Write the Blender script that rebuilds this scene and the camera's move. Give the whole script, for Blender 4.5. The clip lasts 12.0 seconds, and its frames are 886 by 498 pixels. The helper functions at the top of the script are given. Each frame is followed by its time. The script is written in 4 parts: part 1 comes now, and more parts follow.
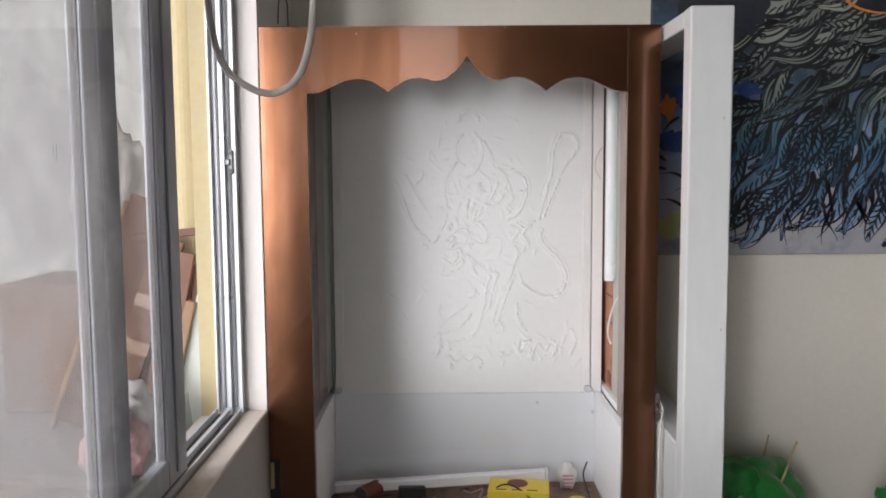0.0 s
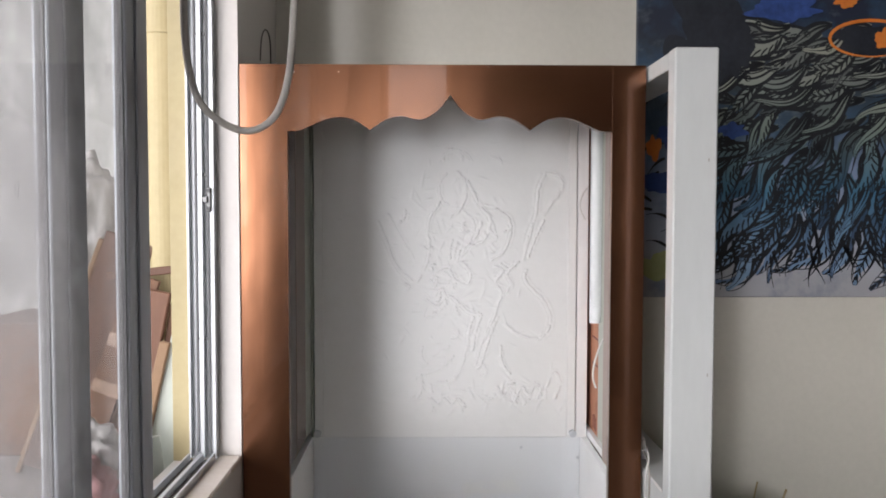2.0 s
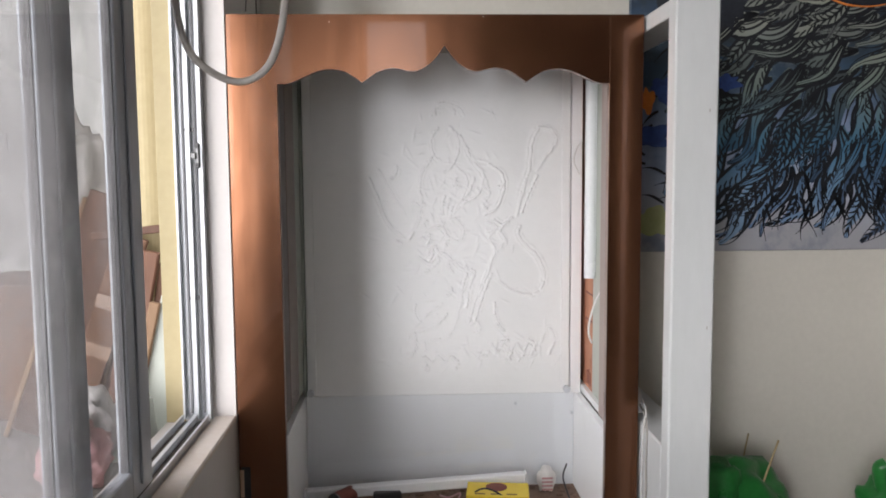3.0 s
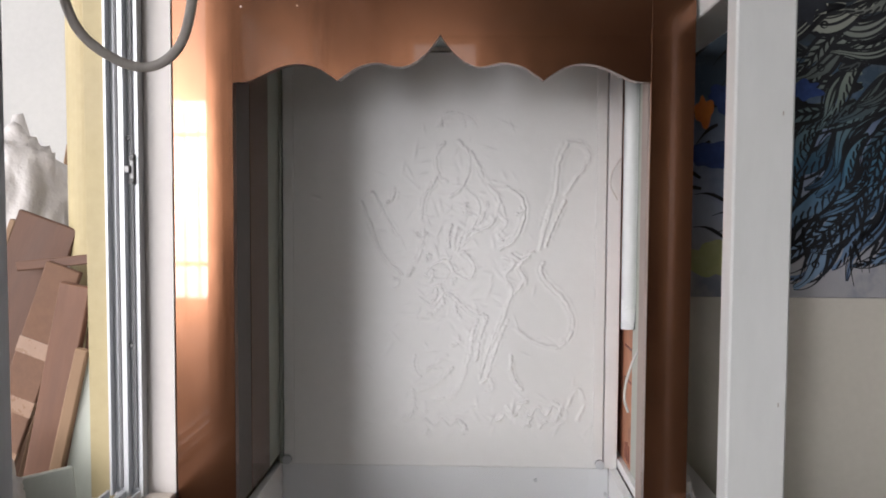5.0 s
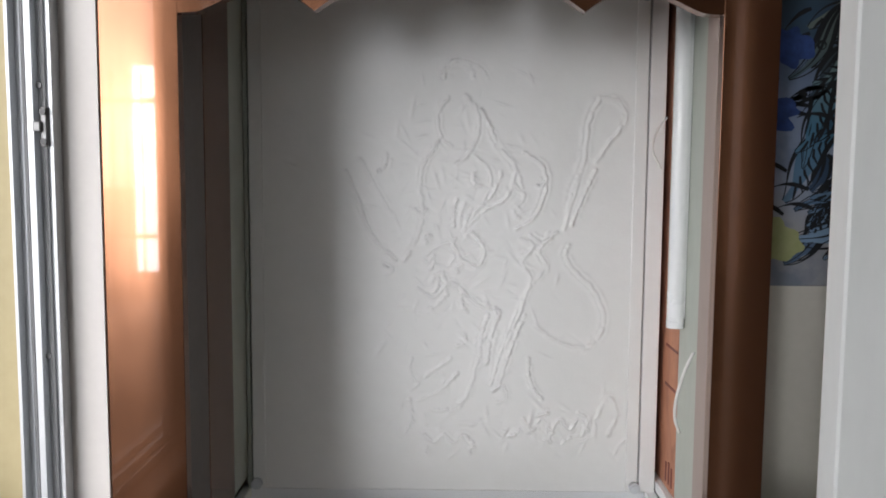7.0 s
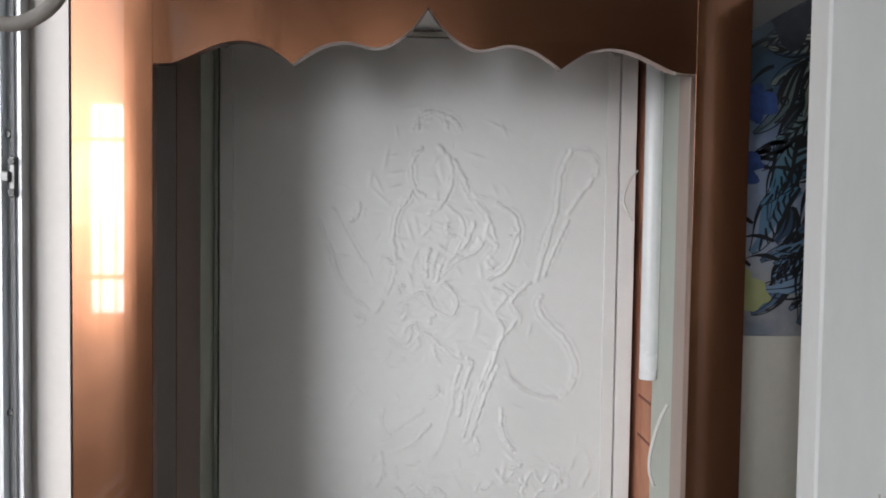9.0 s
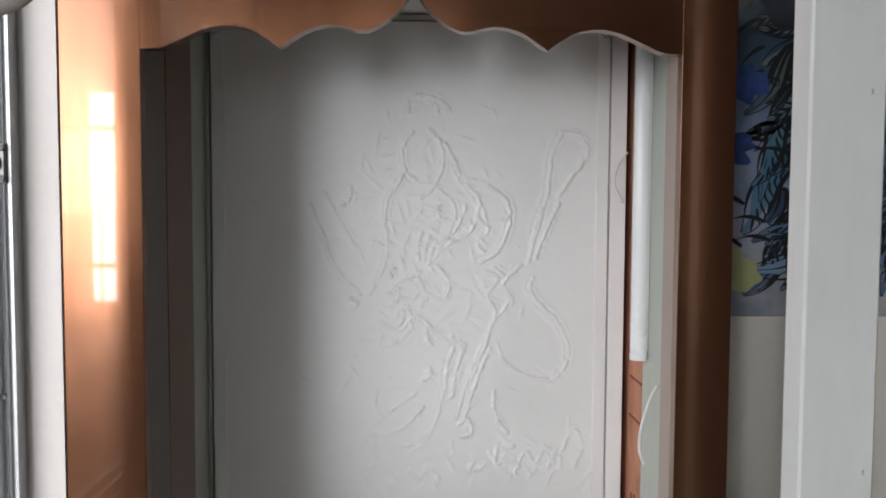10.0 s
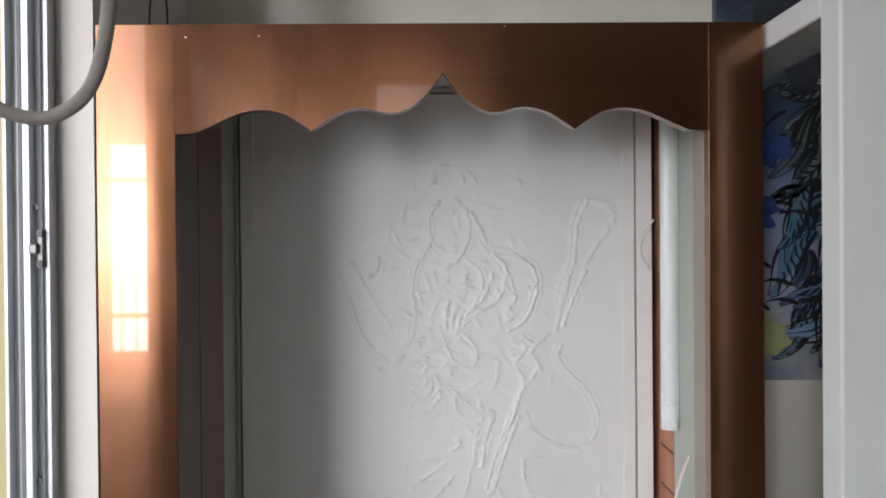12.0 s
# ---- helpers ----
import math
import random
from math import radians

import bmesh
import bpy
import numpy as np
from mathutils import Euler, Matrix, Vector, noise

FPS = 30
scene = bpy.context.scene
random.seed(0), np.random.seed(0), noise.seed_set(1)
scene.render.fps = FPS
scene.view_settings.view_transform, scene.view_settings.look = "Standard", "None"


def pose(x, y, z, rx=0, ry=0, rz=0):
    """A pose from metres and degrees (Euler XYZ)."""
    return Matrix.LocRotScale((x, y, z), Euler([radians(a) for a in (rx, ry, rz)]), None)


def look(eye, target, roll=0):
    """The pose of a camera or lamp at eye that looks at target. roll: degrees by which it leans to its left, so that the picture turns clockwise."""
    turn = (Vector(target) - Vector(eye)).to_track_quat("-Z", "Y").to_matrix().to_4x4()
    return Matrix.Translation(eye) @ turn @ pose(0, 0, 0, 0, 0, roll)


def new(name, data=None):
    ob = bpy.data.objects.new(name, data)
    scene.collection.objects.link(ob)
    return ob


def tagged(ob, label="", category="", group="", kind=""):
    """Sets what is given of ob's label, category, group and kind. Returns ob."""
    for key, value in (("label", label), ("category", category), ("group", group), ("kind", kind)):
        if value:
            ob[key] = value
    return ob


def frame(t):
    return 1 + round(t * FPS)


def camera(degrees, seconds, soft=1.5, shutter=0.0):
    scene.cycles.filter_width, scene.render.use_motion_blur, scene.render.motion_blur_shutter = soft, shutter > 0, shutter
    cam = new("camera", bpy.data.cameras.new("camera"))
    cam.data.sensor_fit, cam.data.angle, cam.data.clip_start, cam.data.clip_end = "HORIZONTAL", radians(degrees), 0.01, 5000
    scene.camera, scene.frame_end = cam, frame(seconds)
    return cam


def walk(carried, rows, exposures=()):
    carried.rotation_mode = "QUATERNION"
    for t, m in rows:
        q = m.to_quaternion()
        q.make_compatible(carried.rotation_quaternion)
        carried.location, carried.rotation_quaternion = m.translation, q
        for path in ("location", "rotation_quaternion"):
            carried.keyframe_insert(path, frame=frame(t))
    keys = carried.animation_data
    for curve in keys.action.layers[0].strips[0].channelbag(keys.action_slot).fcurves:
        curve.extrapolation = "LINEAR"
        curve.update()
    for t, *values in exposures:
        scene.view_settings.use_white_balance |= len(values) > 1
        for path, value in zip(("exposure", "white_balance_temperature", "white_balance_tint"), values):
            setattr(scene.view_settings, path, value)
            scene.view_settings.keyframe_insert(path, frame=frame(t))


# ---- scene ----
cam = camera(56.7, 12.0, soft=1.8)
PATH = [
    (0, (0.01, 0.001, 1.517), (0.01, 1.992, 1.335), -0.4),
    (0.5, (0.052, 0.015, 1.493), (0.019, 2.004, 1.291), -0.3),
    (1, (0.029, 0.012, 1.547), (0.027, 2.01, 1.449), -0.5),
    (1.5, (0.027, 0.021, 1.543), (0.037, 2.02, 1.474), 0.1),
    (2, (0.027, 0.037, 1.524), (0.053, 2.035, 1.43), 0.1),
    (2.5, (0.02, 0.056, 1.517), (0.061, 2.051, 1.378), -0.0),
    (3, (-0.014, 0.067, 1.509), (0.069, 2.056, 1.322), -0.4),
    (3.2, (-0.002, 0.071, 1.515), (0.08, 2.056, 1.282), -0.3),
    (4.8, (0.131, 0.378, 1.497), (0.055, 2.371, 1.342), 0.5),
    (5, (0.121, 0.435, 1.491), (0.051, 2.431, 1.381), 0.3),
    (5.5, (0.058, 0.611, 1.513), (0.044, 2.611, 1.488), -0.0),
    (6, (0.057, 0.702, 1.53), (0.032, 2.702, 1.503), 0.3),
    (6.5, (0.066, 0.734, 1.519), (0.006, 2.73, 1.405), 0.6),
    (7, (0.072, 0.75, 1.489), (0.048, 2.741, 1.308), 0.4),
    (7.2, (0.066, 0.752, 1.487), (0.068, 2.746, 1.338), 0.3),
    (8.8, (0.049, 0.75, 1.51), (0.116, 2.748, 1.453), 0.9),
    (9, (0.05, 0.756, 1.506), (0.122, 2.753, 1.423), 0.8),
    (9.5, (0.056, 0.751, 1.497), (0.137, 2.746, 1.39), 0.4),
    (10, (0.068, 0.749, 1.501), (0.135, 2.744, 1.385), 0.3),
    (10.5, (0.067, 0.751, 1.5), (0.125, 2.746, 1.373), 0.0),
    (11, (0.068, 0.754, 1.511), (0.113, 2.75, 1.394), 0.0),
    (11.5, (0.049, 0.75, 1.53), (0.081, 2.749, 1.467), -0.6),
    (12, (0.047, 0.744, 1.549), (0.078, 2.744, 1.534), -0.5),
]
walk(cam, [(t, look(eye, target, roll)) for t, eye, target, roll in PATH],
     exposures=[(0.0, 2.18, 6460, 15), (3.2, 2.20, 6460, 15), (4.8, 1.99, 6540, 16), (6.0, 1.89, 6420, 13), (12.0, 1.87, 6360, 12)])

# ---------------------------------------------------------------- light
world = bpy.data.worlds.new("sky")
scene.world = world
world.use_nodes = True
wn, wl = world.node_tree.nodes, world.node_tree.links
wn.clear()
sky = wn.new("ShaderNodeTexSky")
sky.sky_type, sky.sun_disc = "NISHITA", False
sky.sun_elevation, sky.sun_rotation = radians(27), radians(219)
hazy = wn.new("ShaderNodeHueSaturation")
hazy.inputs["Saturation"].default_value = 0.12
back = wn.new("ShaderNodeBackground")
back.inputs["Strength"].default_value = 0.13
wout = wn.new("ShaderNodeOutputWorld")
wl.new(sky.outputs[0], hazy.inputs["Color"])
wl.new(hazy.outputs[0], back.inputs["Color"])
wl.new(back.outputs[0], wout.inputs["Surface"])

# daylight entering by the open far end of the covered verandah
day_data = bpy.data.lights.new("verandah_daylight", "AREA")
day_data.shape, day_data.size, day_data.size_y = "RECTANGLE", 0.66, 2.3
day_data.energy, day_data.color = 52, (0.97, 1.0, 1.03)
day = new("verandah_daylight", day_data)
day.matrix_world = look((-3.18, -6.32, 1.52), (-3.18, 0.0, 1.52))


# ---------------------------------------------------------------- materials
def mat(name):
    m = bpy.data.materials.new(name)
    m.use_nodes = True
    return m, m.node_tree.nodes, m.node_tree.links, m.node_tree.nodes["Principled BSDF"]


def coords(n, l, scale=(1, 1, 1)):
    tc = n.new("ShaderNodeTexCoord")
    mp = n.new("ShaderNodeMapping")
    mp.inputs["Scale"].default_value = scale
    l.new(tc.outputs["Object"], mp.inputs["Vector"])
    return mp.outputs["Vector"]


def noise_tex(n, l, vec, scale, detail=4.0, rough=0.6, distort=0.0):
    t = n.new("ShaderNodeTexNoise")
    t.inputs["Scale"].default_value, t.inputs["Detail"].default_value = scale, detail
    t.inputs["Roughness"].default_value, t.inputs["Distortion"].default_value = rough, distort
    l.new(vec, t.inputs["Vector"])
    return t.outputs["Fac"]


def ramp(n, l, fac, *stops):
    r = n.new("ShaderNodeValToRGB")
    while len(r.color_ramp.elements) < len(stops):
        r.color_ramp.elements.new(0.5)
    for e, (p, c) in zip(r.color_ramp.elements, stops):
        e.position, e.color = p, (*c, 1)
    l.new(fac, r.inputs["Fac"])
    return r.outputs["Color"]


def blend(n, l, fac, a, b, mode="MIX"):
    m = n.new("ShaderNodeMix")
    m.data_type, m.blend_type = "RGBA", mode
    for sock, v in ((m.inputs[0], fac), (m.inputs[6], a), (m.inputs[7], b)):
        if isinstance(v, (int, float)):
            sock.default_value = v
        elif isinstance(v, tuple):
            sock.default_value = (*v, 1)
        else:
            l.new(v, sock)
    return m.outputs[2]


def bump(n, l, bsdf, height, strength, distance):
    b = n.new("ShaderNodeBump")
    b.inputs["Strength"].default_value, b.inputs["Distance"].default_value = strength, distance
    l.new(height, b.inputs["Height"])
    l.new(b.outputs[0], bsdf.inputs["Normal"])


def surface(name, low, high, scale=6.0, stretch=(1, 1, 1), rough=(0.5, 0.7), grain=80.0, relief=0.15, depth=0.001,
            metal=0.0, stain=None, stain_amount=0.5, coat=0.0, random_tint=0.0):
    """Two-scale painted, wooden, stony or metal surface."""
    m, n, l, p = mat(name)
    v = coords(n, l, stretch)
    broad = noise_tex(n, l, v, scale, 5)
    fine = noise_tex(n, l, v, grain, 3)
    both = blend(n, l, 0.35, broad, fine)
    col = ramp(n, l, both, (0.3, low), (0.7, high))
    if stain:
        spots = noise_tex(n, l, coords(n, l, (1, 1, 0.6)), scale * 0.55, 6, 0.65)
        mask = ramp(n, l, spots, (0.54, (0, 0, 0)), (0.72, (stain_amount,) * 3))
        col = blend(n, l, mask, col, stain)
    if random_tint:
        info = n.new("ShaderNodeObjectInfo")
        tint = ramp(n, l, info.outputs["Random"], (0.0, (1 - random_tint,) * 3), (1.0, (1 + random_tint,) * 3))
        col = blend(n, l, 1.0, col, tint, "MULTIPLY")
    l.new(col, p.inputs["Base Color"])
    r = ramp(n, l, broad, (0.3, (rough[0],) * 3), (0.7, (rough[1],) * 3))
    l.new(r, p.inputs["Roughness"])
    p.inputs["Metallic"].default_value = metal
    p.inputs["Coat Weight"].default_value = coat
    p.inputs["Coat Roughness"].default_value = 0.06
    bump(n, l, p, fine, relief, depth)
    return m


def dusty_glass(name, dust, tint, streak):
    m, n, l, p = mat(name)
    n.remove(p)
    out = n["Material Output"]
    clear = n.new("ShaderNodeBsdfTransparent")
    clear.inputs["Color"].default_value = (*tint, 1)
    gloss = n.new("ShaderNodeBsdfGlossy")
    gloss.inputs["Roughness"].default_value = 0.03
    lw = n.new("ShaderNodeLayerWeight")
    lw.inputs["Blend"].default_value = 0.5
    sheen = ramp(n, l, lw.outputs["Facing"], (0.3, (0.03,) * 3), (0.75, (0.08,) * 3), (1.0, (0.6,) * 3))
    pane = n.new("ShaderNodeMixShader")
    l.new(sheen, pane.inputs[0])
    l.new(clear.outputs[0], pane.inputs[1])
    l.new(gloss.outputs[0], pane.inputs[2])
    if not dust:
        l.new(pane.outputs[0], out.inputs["Surface"])
        return m
    film = n.new("ShaderNodeBsdfTranslucent")
    film.inputs["Color"].default_value = (0.29, 0.28, 0.28, 1)
    skin = n.new("ShaderNodeBsdfDiffuse")
    skin.inputs["Color"].default_value = (0.29, 0.28, 0.28, 1)
    grime = n.new("ShaderNodeMixShader")
    grime.inputs[0].default_value = 0.35
    l.new(film.outputs[0], grime.inputs[1])
    l.new(skin.outputs[0], grime.inputs[2])
    cloud = noise_tex(n, l, coords(n, l, (1, 1, 1)), 5.0, 6, 0.6, 0.4)
    runs = noise_tex(n, l, coords(n, l, (1, 14, 0.9)), 3.0, 4, 0.6)
    a = ramp(n, l, cloud, (0.35, (dust * 0.3,) * 3), (0.68, (dust * 1.5,) * 3))
    b = ramp(n, l, runs, (0.66, (0, 0, 0)), (0.74, (streak,) * 3))
    amount = blend(n, l, 1.0, a, b, "ADD")
    dirt = n.new("ShaderNodeMixShader")
    l.new(amount, dirt.inputs[0])
    l.new(pane.outputs[0], dirt.inputs[1])
    l.new(grime.outputs[0], dirt.inputs[2])
    l.new(dirt.outputs[0], out.inputs["Surface"])
    return m


def laminate(name, low, mid, high):
    """Glossy brown laminate: a pearly tinted sheen over a dark stain, faint upright grain, slight waviness."""
    m, n, l, p = mat(name)
    v = coords(n, l, (1, 1, 0.12))
    streak = noise_tex(n, l, v, 22, 6, 0.62, 0.5)
    fine = noise_tex(n, l, v, 160, 3)
    both = blend(n, l, 0.3, streak, fine)
    col = ramp(n, l, both, (0.28, low), (0.5, mid), (0.75, high))
    l.new(col, p.inputs["Base Color"])
    smear = noise_tex(n, l, coords(n, l), 7, 4)
    l.new(ramp(n, l, smear, (0.3, (0.19,) * 3), (0.75, (0.26,) * 3)), p.inputs["Roughness"])
    p.inputs["Metallic"].default_value = 0.95
    p.inputs["Coat Weight"].default_value = 0.4
    p.inputs["Coat Roughness"].default_value = 0.03
    wav = noise_tex(n, l, coords(n, l, (1, 1, 0.5)), 9, 2)
    bump(n, l, p, wav, 0.09, 0.01)
    return m


M_PLASTER = surface("cream_wall_paint", (0.60, 0.575, 0.505), (0.68, 0.65, 0.575), 1.6, rough=(0.55, 0.75), grain=60, relief=0.12,
                    stain=(0.55, 0.52, 0.46), stain_amount=0.25)
# dimness of the room behind the camera, put into the colour of unseen walls
M_DIMWALL = surface("unseen_wall_dimmed", (0.04, 0.032, 0.026), (0.06, 0.048, 0.04), 1.6, rough=(0.6, 0.8), grain=60, relief=0.12)
M_JAMB = surface("white_jamb_paint", (0.60, 0.57, 0.545), (0.66, 0.63, 0.60), 4, rough=(0.45, 0.65), grain=90, relief=0.1,
                 stain=(0.58, 0.47, 0.37), stain_amount=0.2)
M_SILL = surface("dusty_sill_plaster", (0.60, 0.52, 0.44), (0.74, 0.68, 0.62), 7, rough=(0.6, 0.8), grain=70, relief=0.3,
                 stain=(0.36, 0.25, 0.16), stain_amount=0.6)
M_CEIL = surface("ceiling_paint", (0.76, 0.75, 0.72), (0.8, 0.79, 0.76), 2)
M_FLOOR = surface("floor_tile", (0.52, 0.48, 0.43), (0.6, 0.56, 0.51), 3, rough=(0.25, 0.4), relief=0.05)
M_WOOD = laminate("brown_laminate", (0.185, 0.081, 0.042), (0.20, 0.088, 0.046), (0.215, 0.096, 0.051))
M_EDGE = surface("raw_board_edge", (0.45, 0.29, 0.18), (0.6, 0.42, 0.29), 20)
# grey laminate darkened: shade of the cabinet's left inner side is in the colour
M_SHADEDGREY = surface("shaded_grey_laminate", (0.09, 0.072, 0.065), (0.13, 0.105, 0.095), 8, rough=(0.35, 0.5))
M_PINKLAM = surface("pinkish_grey_laminate", (0.30, 0.23, 0.20), (0.37, 0.295, 0.26), 8, (1, 1, 0.2), rough=(0.4, 0.55))
M_GREENLAM = surface("grey_green_laminate", (0.36, 0.39, 0.34), (0.44, 0.47, 0.42), 6, (1, 1, 0.3), rough=(0.3, 0.5))
M_BRICKWOOD = surface("rough_red_brown_board", (0.32, 0.13, 0.075), (0.56, 0.27, 0.165), 16, (1, 1, 0.35), rough=(0.6, 0.85), grain=60,
                      relief=0.4, stain=(0.10, 0.035, 0.02), stain_amount=0.7)
M_RELIEF = surface("white_relief_plaster", (0.79, 0.795, 0.785), (0.84, 0.845, 0.835), 3, rough=(0.4, 0.55), grain=38, relief=0.3, depth=0.0016)
M_WHITEBOX = surface("white_board", (0.80, 0.81, 0.81), (0.85, 0.86, 0.86), 4, rough=(0.3, 0.5), relief=0.05,
                     stain=(0.55, 0.52, 0.48), stain_amount=0.25)
M_WHITEPOST = surface("white_gloss_paint", (0.58, 0.595, 0.585), (0.66, 0.675, 0.665), 5, (1, 1, 0.25), rough=(0.3, 0.45), grain=50, relief=0.06,
                      stain=(0.5, 0.5, 0.46), stain_amount=0.15)
M_DIRT = surface("dirty_shelf_floor", (0.12, 0.075, 0.05), (0.30, 0.20, 0.15), 18, rough=(0.8, 0.95), grain=120, relief=0.6, depth=0.003)
M_ALU = surface("brushed_aluminium", (0.52, 0.54, 0.56), (0.64, 0.66, 0.68), 10, (1, 1, 0.1), rough=(0.28, 0.42), metal=0.2, relief=0.08,
                stain=(0.36, 0.34, 0.32), stain_amount=0.4)
M_SASH = surface("grey_blue_sash_aluminium", (0.40, 0.43, 0.47), (0.54, 0.57, 0.61), 10, (1, 1, 0.1), rough=(0.3, 0.45), metal=0.2, relief=0.08,
                 stain=(0.34, 0.33, 0.32), stain_amount=0.4)
M_RUBBER = surface("grey_gasket", (0.13, 0.13, 0.135), (0.19, 0.19, 0.195), 12, rough=(0.5, 0.7))
M_STEEL = surface("bright_steel", (0.14, 0.14, 0.14), (0.2, 0.2, 0.2), 30, rough=(0.35, 0.5), metal=0.6)
M_DGLASS = dusty_glass("dusty_window_glass", 0.22, (0.98, 0.985, 0.985), 0.3)
M_DGLASS2 = dusty_glass("very_dusty_window_glass", 0.34, (0.98, 0.985, 0.985), 0.2)
M_CLEAR = dusty_glass("clear_glass", 0.0, (0.985, 0.99, 0.997), 0.0)
M_CABLE = surface("grey_cable_sheath", (0.32, 0.295, 0.265), (0.44, 0.41, 0.37), 20, rough=(0.45, 0.6), relief=0.1)
M_WIREDARK = surface("dark_wire", (0.04, 0.035, 0.03), (0.09, 0.08, 0.07), 20)
M_WIREWHITE = surface("white_wire", (0.66, 0.65, 0.62), (0.76, 0.75, 0.72), 20)
M_TUBE = surface("white_lamp_plastic", (0.76, 0.78, 0.79), (0.83, 0.84, 0.85), 5, rough=(0.15, 0.28), relief=0.02)
M_YELLOWWALL = surface("pale_yellow_paint", (0.35, 0.29, 0.15), (0.42, 0.355, 0.20), 5, rough=(0.5, 0.7), grain=60, relief=0.15,
                       stain=(0.46, 0.36, 0.2), stain_amount=0.35)
M_OUTWALL = surface("white_outdoor_render", (0.36, 0.36, 0.345), (0.43, 0.43, 0.415), 1.5, rough=(0.7, 0.9), grain=50, relief=0.2,
                    stain=(0.5, 0.49, 0.45), stain_amount=0.3)
M_CONC = surface("grey_concrete", (0.24, 0.22, 0.20), (0.36, 0.33, 0.30), 5, rough=(0.8, 0.95), grain=70, relief=0.5)
M_PLANK = surface("brown_board", (0.085, 0.037, 0.02), (0.16, 0.075, 0.042), 9, (1, 1, 0.15), rough=(0.5, 0.75), random_tint=0.25,
                  stain=(0.12, 0.06, 0.035), stain_amount=0.4)
M_PLY = surface("raw_plywood", (0.21, 0.128, 0.072), (0.30, 0.19, 0.112), 12, (1, 1, 0.2), rough=(0.65, 0.85), random_tint=0.12)
M_SACK = surface("white_plastic_sack", (0.46, 0.44, 0.42), (0.60, 0.58, 0.56), 10, rough=(0.3, 0.5), grain=24, relief=0.9, depth=0.006, stain=(0.5, 0.42, 0.36), stain_amount=0.4)
M_PINKSACK = surface("pink_printed_sack", (0.45, 0.20, 0.20), (0.58, 0.40, 0.40), 9, rough=(0.35, 0.55))
M_TAPE = surface("brown_packing_tape", (0.23, 0.14, 0.09), (0.29, 0.185, 0.125), 14, rough=(0.2, 0.35))
M_CARD = surface("brown_cardboard", (0.12, 0.062, 0.038), (0.175, 0.096, 0.058), 10, rough=(0.7, 0.9))
M_YELLOW = surface("yellow_card", (0.72, 0.52, 0.02), (0.80, 0.62, 0.05), 8, rough=(0.35, 0.5), relief=0.05)
M_GREEN = surface("green_plastic", (0.01, 0.13, 0.025), (0.03, 0.24, 0.05), 7, rough=(0.25, 0.4), relief=0.1)
M_BLACK = surface("black_plastic", (0.012, 0.012, 0.013), (0.03, 0.03, 0.03), 15, rough=(0.35, 0.5))
M_RED = surface("dull_red_plastic", (0.13, 0.03, 0.022), (0.22, 0.055, 0.04), 12)
M_STICK = surface("dry_cane", (0.35, 0.26, 0.13), (0.5, 0.4, 0.22), 20)
M_INK = surface("black_paint_stroke", (0.004, 0.005, 0.007), (0.012, 0.014, 0.018), 40, rough=(0.4, 0.6))
M_ORANGE = surface("orange_paint", (0.55, 0.14, 0.02), (0.72, 0.24, 0.04), 25, rough=(0.4, 0.6))
M_BLUEPAINT = surface("deep_blue_paint", (0.012, 0.03, 0.12), (0.04, 0.09, 0.30), 30, rough=(0.4, 0.6))
M_YELPAINT = surface("pale_yellow_green_paint", (0.33, 0.36, 0.15), (0.42, 0.44, 0.22), 30, rough=(0.4, 0.6))
M_NIGHT = surface("near_black_paint", (0.006, 0.008, 0.012), (0.022, 0.026, 0.036), 25, rough=(0.4, 0.6))


# ---------------------------------------------------------------- shapes
def boxes(bm, *spans):
    """Adds boxes given as (x0, x1, y0, y1, z0, z1)."""
    for x0, x1, y0, y1, z0, z1 in spans:
        m = Matrix.Translation(((x0 + x1) / 2, (y0 + y1) / 2, (z0 + z1) / 2)) @ Matrix.Diagonal((x1 - x0, y1 - y0, z1 - z0, 1))
        bmesh.ops.create_cube(bm, size=1, matrix=m)
    return bm


def bevelled(bm, width, segments=1):
    bmesh.ops.bevel(bm, geom=bm.edges[:], offset=width, segments=segments, affect="EDGES", profile=0.6)
    return bm


def slab(x0, x1, y0, y1, z0, z1, edge=0.0015):
    bm = boxes(bmesh.new(), (x0, x1, y0, y1, z0, z1))
    return bevelled(bm, edge) if edge else bm


def rod(bm, a, b, r, sides=16, r2=None):
    a, b = Vector(a), Vector(b)
    turn = (b - a).to_track_quat("Z", "Y").to_matrix().to_4x4()
    bmesh.ops.create_cone(bm, cap_ends=True, segments=sides, radius1=r, radius2=r if r2 is None else r2, depth=(b - a).length,
                          matrix=Matrix.Translation((a + b) / 2) @ turn)
    return bm


def smooth_path(points, steps=8):
    """Catmull-Rom through a few points."""
    pts = [Vector(p) for p in points]
    pts = [2 * pts[0] - pts[1], *pts, 2 * pts[-1] - pts[-2]]
    out = []
    for a, b, c, d in zip(pts, pts[1:], pts[2:], pts[3:]):
        for i in range(steps):
            t = i / steps
            out.append(0.5 * (2 * b + (c - a) * t + (2 * a - 5 * b + 4 * c - d) * t * t + (3 * b - a - 3 * c + d) * t ** 3))
    return out + [pts[-2]]


